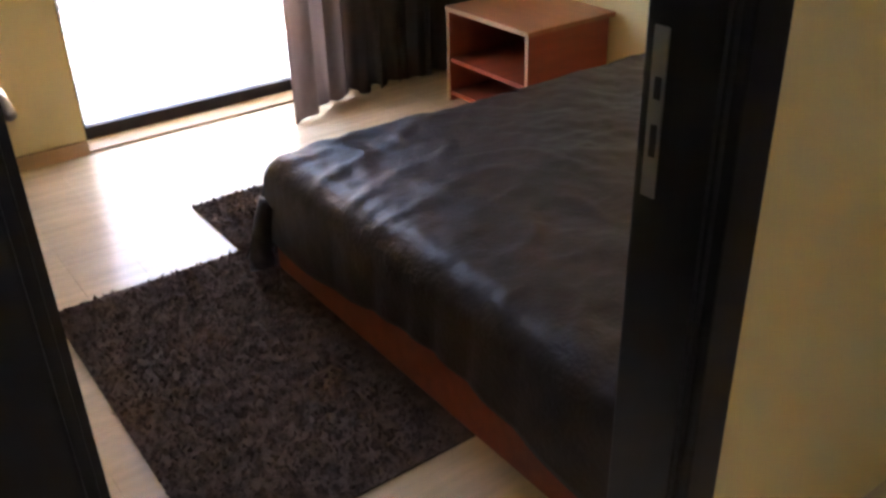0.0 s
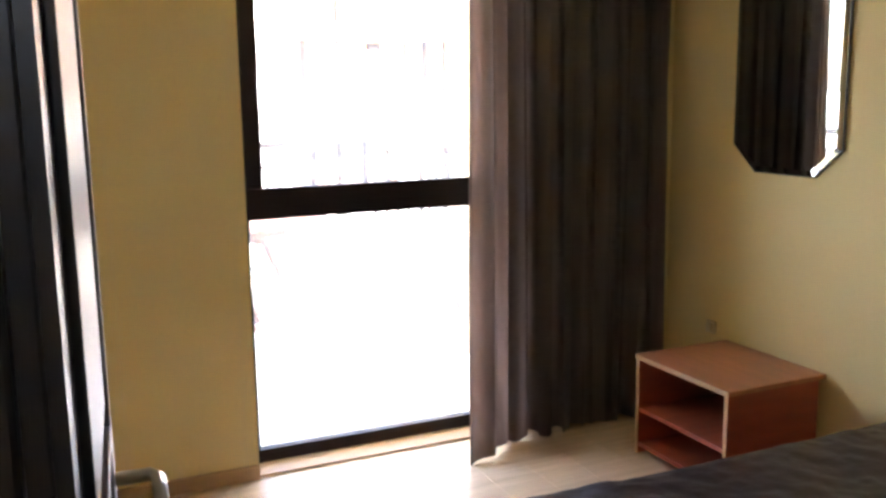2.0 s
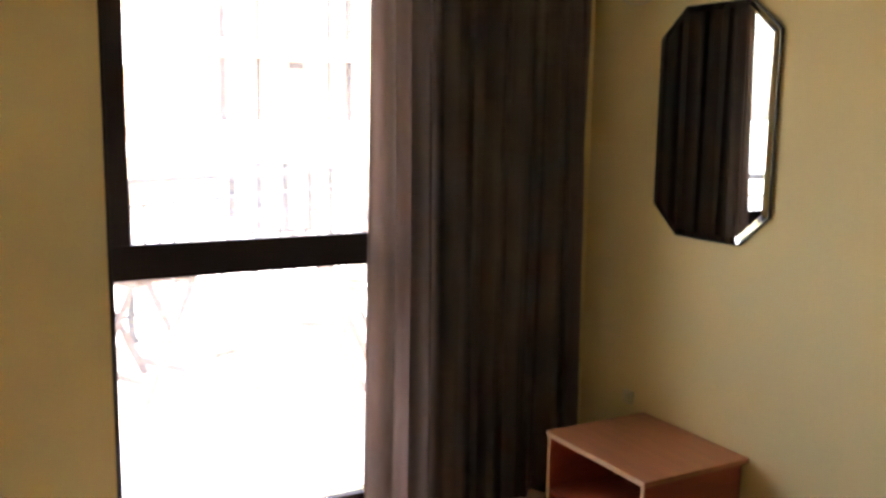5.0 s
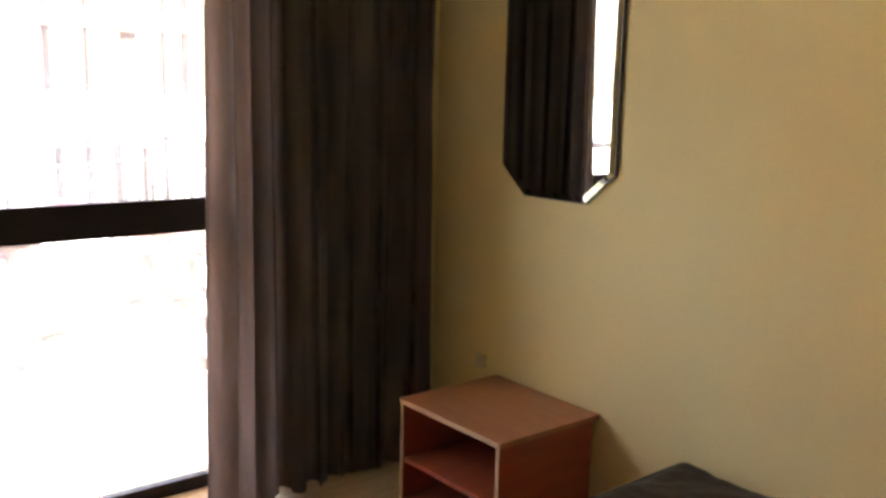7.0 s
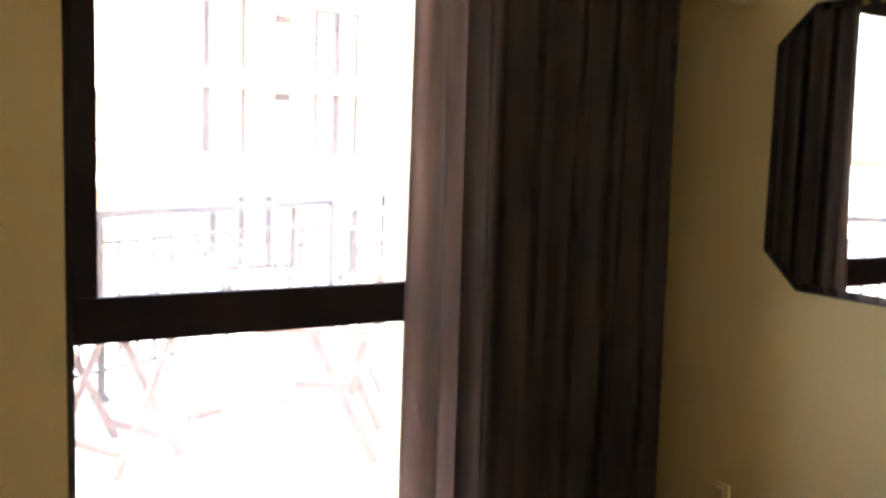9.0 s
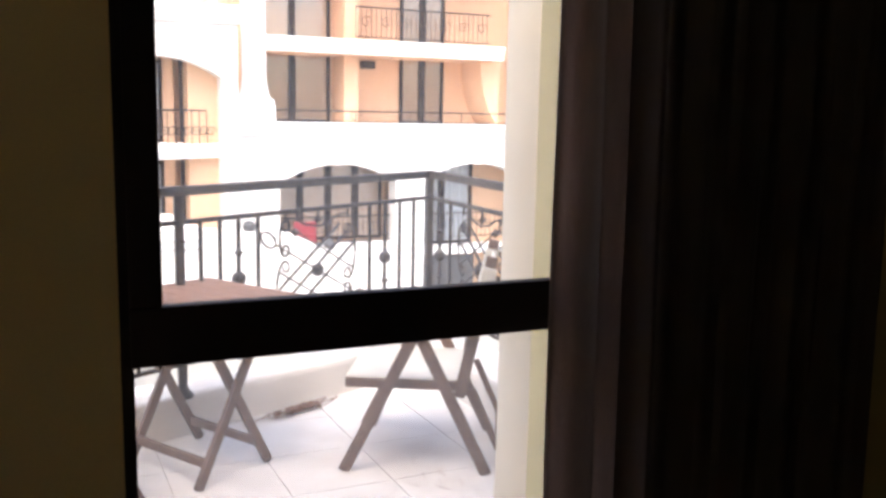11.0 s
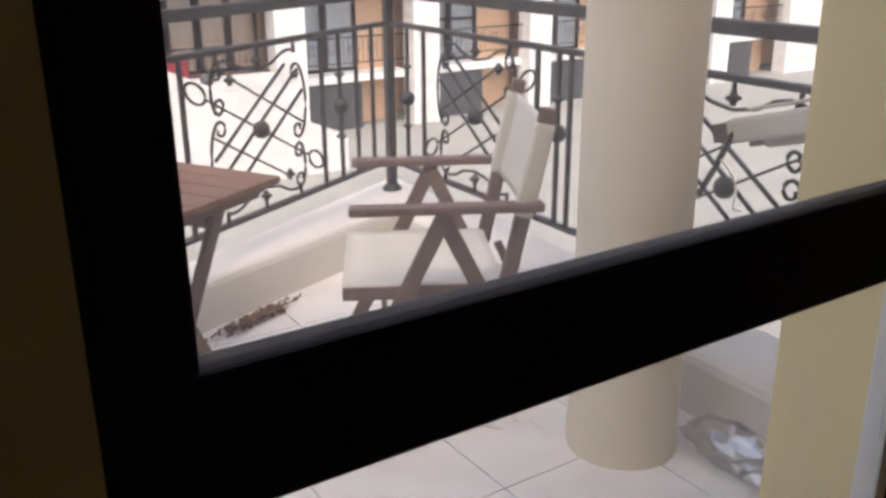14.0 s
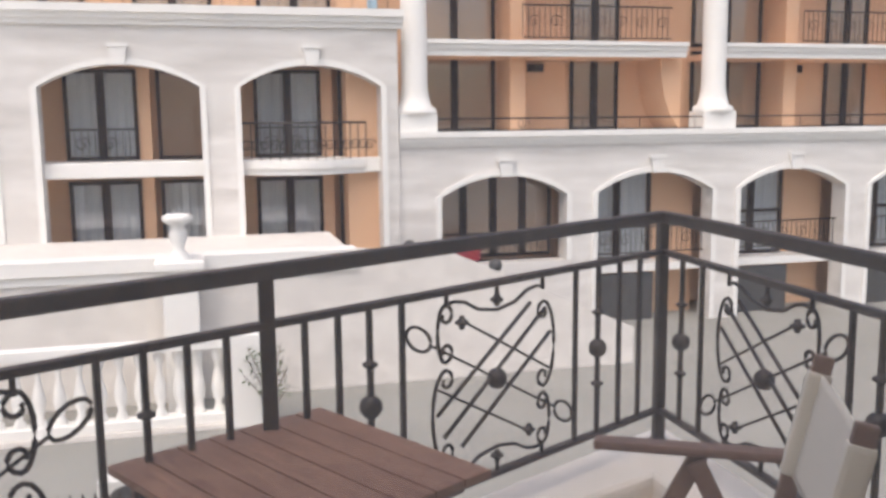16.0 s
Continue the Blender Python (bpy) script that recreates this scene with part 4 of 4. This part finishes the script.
for i in range(4):
    bx = 3.4 + i * 7.65
    for z in (ZRT + 0.3, 3.45, 6.35):
        facade_window(rb, bx + 0.08, bx + 2.2, z, z + 2.05, FY + 2.15, 2, True)
        facade_window(rb, bx + 4.25, bx + 5.6, z, z + 1.95, FY + 2.15, 2, z < 3)
        part("pilaster", B(bx + 2.3, FY + 1.2, z - 0.02, bx + 2.68, FY + 2.2, z + (1.77 if z < 3 else 2.48)), PEACH, rb)
        part("vent_box", B(bx + 3.1, FY + 2.08, z + 1.5, bx + 3.5, FY + 2.2, z + 1.7), FRAME, rb)
    for z in (3.05, 5.95, 8.85):
        part("balcony_slab", B(bx, FY + 0.5, z, bx + 6.6, FY + 2.2, z + 0.16), PEACH, rb)
        moulding(rb, "slab_edge", bx, bx + 6.66, FY + 0.5, [(z, z + 0.16, 0.02), (z + 0.16, z + 0.27, 0.08), (z + 0.27, z + 0.36, 0.14)])
        far_rail(rb, bx + 2.4, bx + 6.3, z + 0.45, z + 1.2, FY + 0.6)
    fin = [(bx + 6.75, ZRT + 0.3), (bx + 6.75, 3.04), (bx + 6.18, 3.04), (bx + 6.2, 2.6), (bx + 6.3, 2.1), (bx + 6.45, 1.7), (bx + 6.62, 1.45)]
    part("curved_fin", prism(bmesh.new(), fin, FY + 0.9, FY + 2.2), PEACH, rb)
part("roof", B(RX0, FY + 1, 10.5, RX1, FY + 8, 10.8), TRIM, rb)

# terrace in front of the left block, with its coping, urn post, balustrade and stair wall
TYF = 16.8
ter = thing("terrace", pose(0, 0, 0), "white painted terrace wall with coping", "terrace", kind="structure")
part("wall", B(-16, TYF, GZ, 1.0, FY, -0.86), TERRACEM, ter)
moulding(ter, "coping", -16, 1.1, TYF, [(-1.22, -1.05, 0.06), (-1.05, -0.86, 0.14)])
part("coping_top", B(-16, TYF - 0.14, -0.859, 1.1, TYF + 0.4, -0.8, 0.01), TRIM, ter)
bm = prism(bmesh.new(), [(1.0, GZ), (6.9, GZ), (6.9, -2.75), (3.0, -1.0), (1.0, -0.84)], TYF, TYF + 0.3)
part("stair_wall", bm, TERRACEM, ter)
for x, z in ((2.15, -0.75), (3.9, -1.2)):
    bm = bmesh.new()
    bmesh.ops.create_icosphere(bm, subdivisions=2, radius=0.14, matrix=Matrix.Translation((x, TYF + 0.1, z - 0.1)))
    part("ball_lamp", bm, GREYBOX, ter, "", True)
post = thing("urn_post", pose(-2.12, 16.3, 0), "white balustrade post with a small urn", "post")
part("shaft", B(-0.3, -0.3, GZ, 0.3, 0.3, -0.95, 0.03), TRIM, post)
part("cap", B(-0.42, -0.42, -0.95, 0.42, 0.42, -0.8, 0.03), TRIM, post)
part("urn", lathe(bmesh.new(), [(0.2, -0.8), (0.17, -0.72), (0.09, -0.6), (0.14, -0.46), (0.16, -0.32), (0.11, -0.2), (0.25, -0.12), (0.27, -0.04), (0.2, 0.0)], 16), TRIM, post, "", True)
bal = thing("balustrade", pose(0, 15.2, 0), "white turned balustrade in front of the terrace", "balustrade")
part("top_rail", B(-12, -0.15, -2.15, -1.4, 0.15, -1.98, 0.02), TRIM, bal)
part("base_rail", B(-12, -0.15, -3.42, -1.4, 0.15, -3.25, 0.02), TRIM, bal)
part("plinth", B(-12, -0.2, GZ - 0.1, -1.4, 0.2, -3.42), TERRACEM, bal)
bmesh_prof = [(0.09, 0), (0.09, 0.08), (0.05, 0.14), (0.11, 0.4), (0.1, 0.5), (0.045, 0.75), (0.04, 0.85), (0.08, 0.95), (0.09, 1.1)]
bal_me = mesh_of(lathe(bmesh.new(), bmesh_prof, 10), TRIM, "turned_baluster", True)
for i in range(34):
    put("turned_baluster", bal_me, (-11.8 + i * 0.31, 0, -3.25), bal)
part("end_post", B(-1.4, -0.3, GZ, -0.8, 0.3, -1.9, 0.03), TRIM, bal)
shrub = thing("shrub", pose(-0.75, 14.6, GZ), "small green shrub beside the white balustrade", "shrub")
rnd = random.Random(11)
bm, stems = bmesh.new(), bmesh.new()
for i in range(16):
    a, l = rnd.uniform(0, 6.28), rnd.uniform(0.15, 0.5)
    tip = Vector((l * math.cos(a), l * math.sin(a), rnd.uniform(0.7, 1.5)))
    mid = Vector((tip.x * 0.3, tip.y * 0.3, tip.z * 0.6))
    tube(stems, [(0.02 * math.cos(a), 0.02 * math.sin(a), 0), mid, tip], 0.008, 5)
    for k in range(13):
        q = mid.lerp(tip, rnd.uniform(0, 1.08)) + Vector((rnd.gauss(0, 0.06), rnd.gauss(0, 0.06), rnd.gauss(0, 0.05)))
        u = Vector((rnd.uniform(-1, 1), rnd.uniform(-1, 1), rnd.uniform(-0.4, 0.8))).normalized() * 0.06
        v = u.cross(Vector((rnd.uniform(-1, 1), rnd.uniform(-1, 1), 1))).normalized() * 0.02
        bm.faces.new([bm.verts.new(w) for w in (q - u, q + v, q + u, q - v)])
part("stem", stems, LEGW, shrub)
tagged(part("foliage", bm, BUSH, shrub), kind="stuff")
# red towel in the first arch
twl = part("towel", B(4.05, FY + 0.3, -1.75, 4.65, FY + 0.36, -1.2, 0.03), RED)
tagged(twl, "red towel hung over the balcony rail", "towel")
# air conditioner with its iron fence
ac = thing("air_conditioner", pose(-2.55, 10.1, GZ) @ Matrix.Scale(0.81, 4), "white outdoor air conditioner unit behind a fence", "air conditioner")
part("stand", B(-0.5, -0.25, 0, 0.5, 0.25, 0.85), TERRACEM, ac)
part("casing", B(-0.45, -0.18, 0.85, 0.45, 0.18, 1.5, 0.02), PLASTIC, ac)
part("fan_grille", lathe(bmesh.new(), [(0.27, 0), (0.27, 0.02), (0.05, 0.03)], 20), GREYBOX, ac).matrix_local = pose(-0.08, -0.18, 1.16, 90)
fen = thing("iron_fence", pose(-0.32, 9.0, GZ) @ Matrix.Scale(0.81, 4), "black iron fence with spear points", "fence")
part("rail", beam(bmesh.new(), (-7, 0, 1.5), (-1.5, 0, 1.5), 0.03, 0.03), IRON, fen)
part("rail", beam(bmesh.new(), (-7, 0, 0.6), (-1.5, 0, 0.6), 0.03, 0.03), IRON, fen)
sp = lathe(bmesh.new(), [(0.012, 0), (0.012, 1.65), (0.03, 1.72), (0.004, 1.85)], 5)
sp_me = mesh_of(sp, IRON, "spear_bar")
for i in range(40):
    put("spear_bar", sp_me, (-7 + i * 0.14, 0, 0), fen)

# ---- floor pieces ----
# laminate planks
PL = 1.25
for i in range(19):
    x0 = XL + i * 0.195
    off = (i * 0.47) % PL
    y = -5.25 - off
    while y < -0.12:
        a, b = max(y, -5.25), min(y + PL - 0.0012, -0.12)
        if b - a > 0.02:
            part("plank", B(x0, a, -0.02, min(x0 + 0.1942, 0), b, 0.0), LAMINATE, floor)
        y += PL

# balcony tiles
tiles = thing("balcony_floor", pose(0, 0, 0), "pale square ceramic balcony tiles", "floor", kind="structure")
TS = 0.44
tile_me = mesh_of(B(0.002, 0.002, -0.012, TS - 0.002, TS - 0.002, 0.0, 0.0015), TILE, "tile")
for i in range(-12, 2):
    for j in range(0, 7):
        x, y = i * TS + 0.12, 0.216 + j * TS
        if x > 0.1 or y > 3.0 or (x + TS < -2.2 and y > 2.3):
            continue
        put("tile", tile_me, (x, y, 0), tiles)
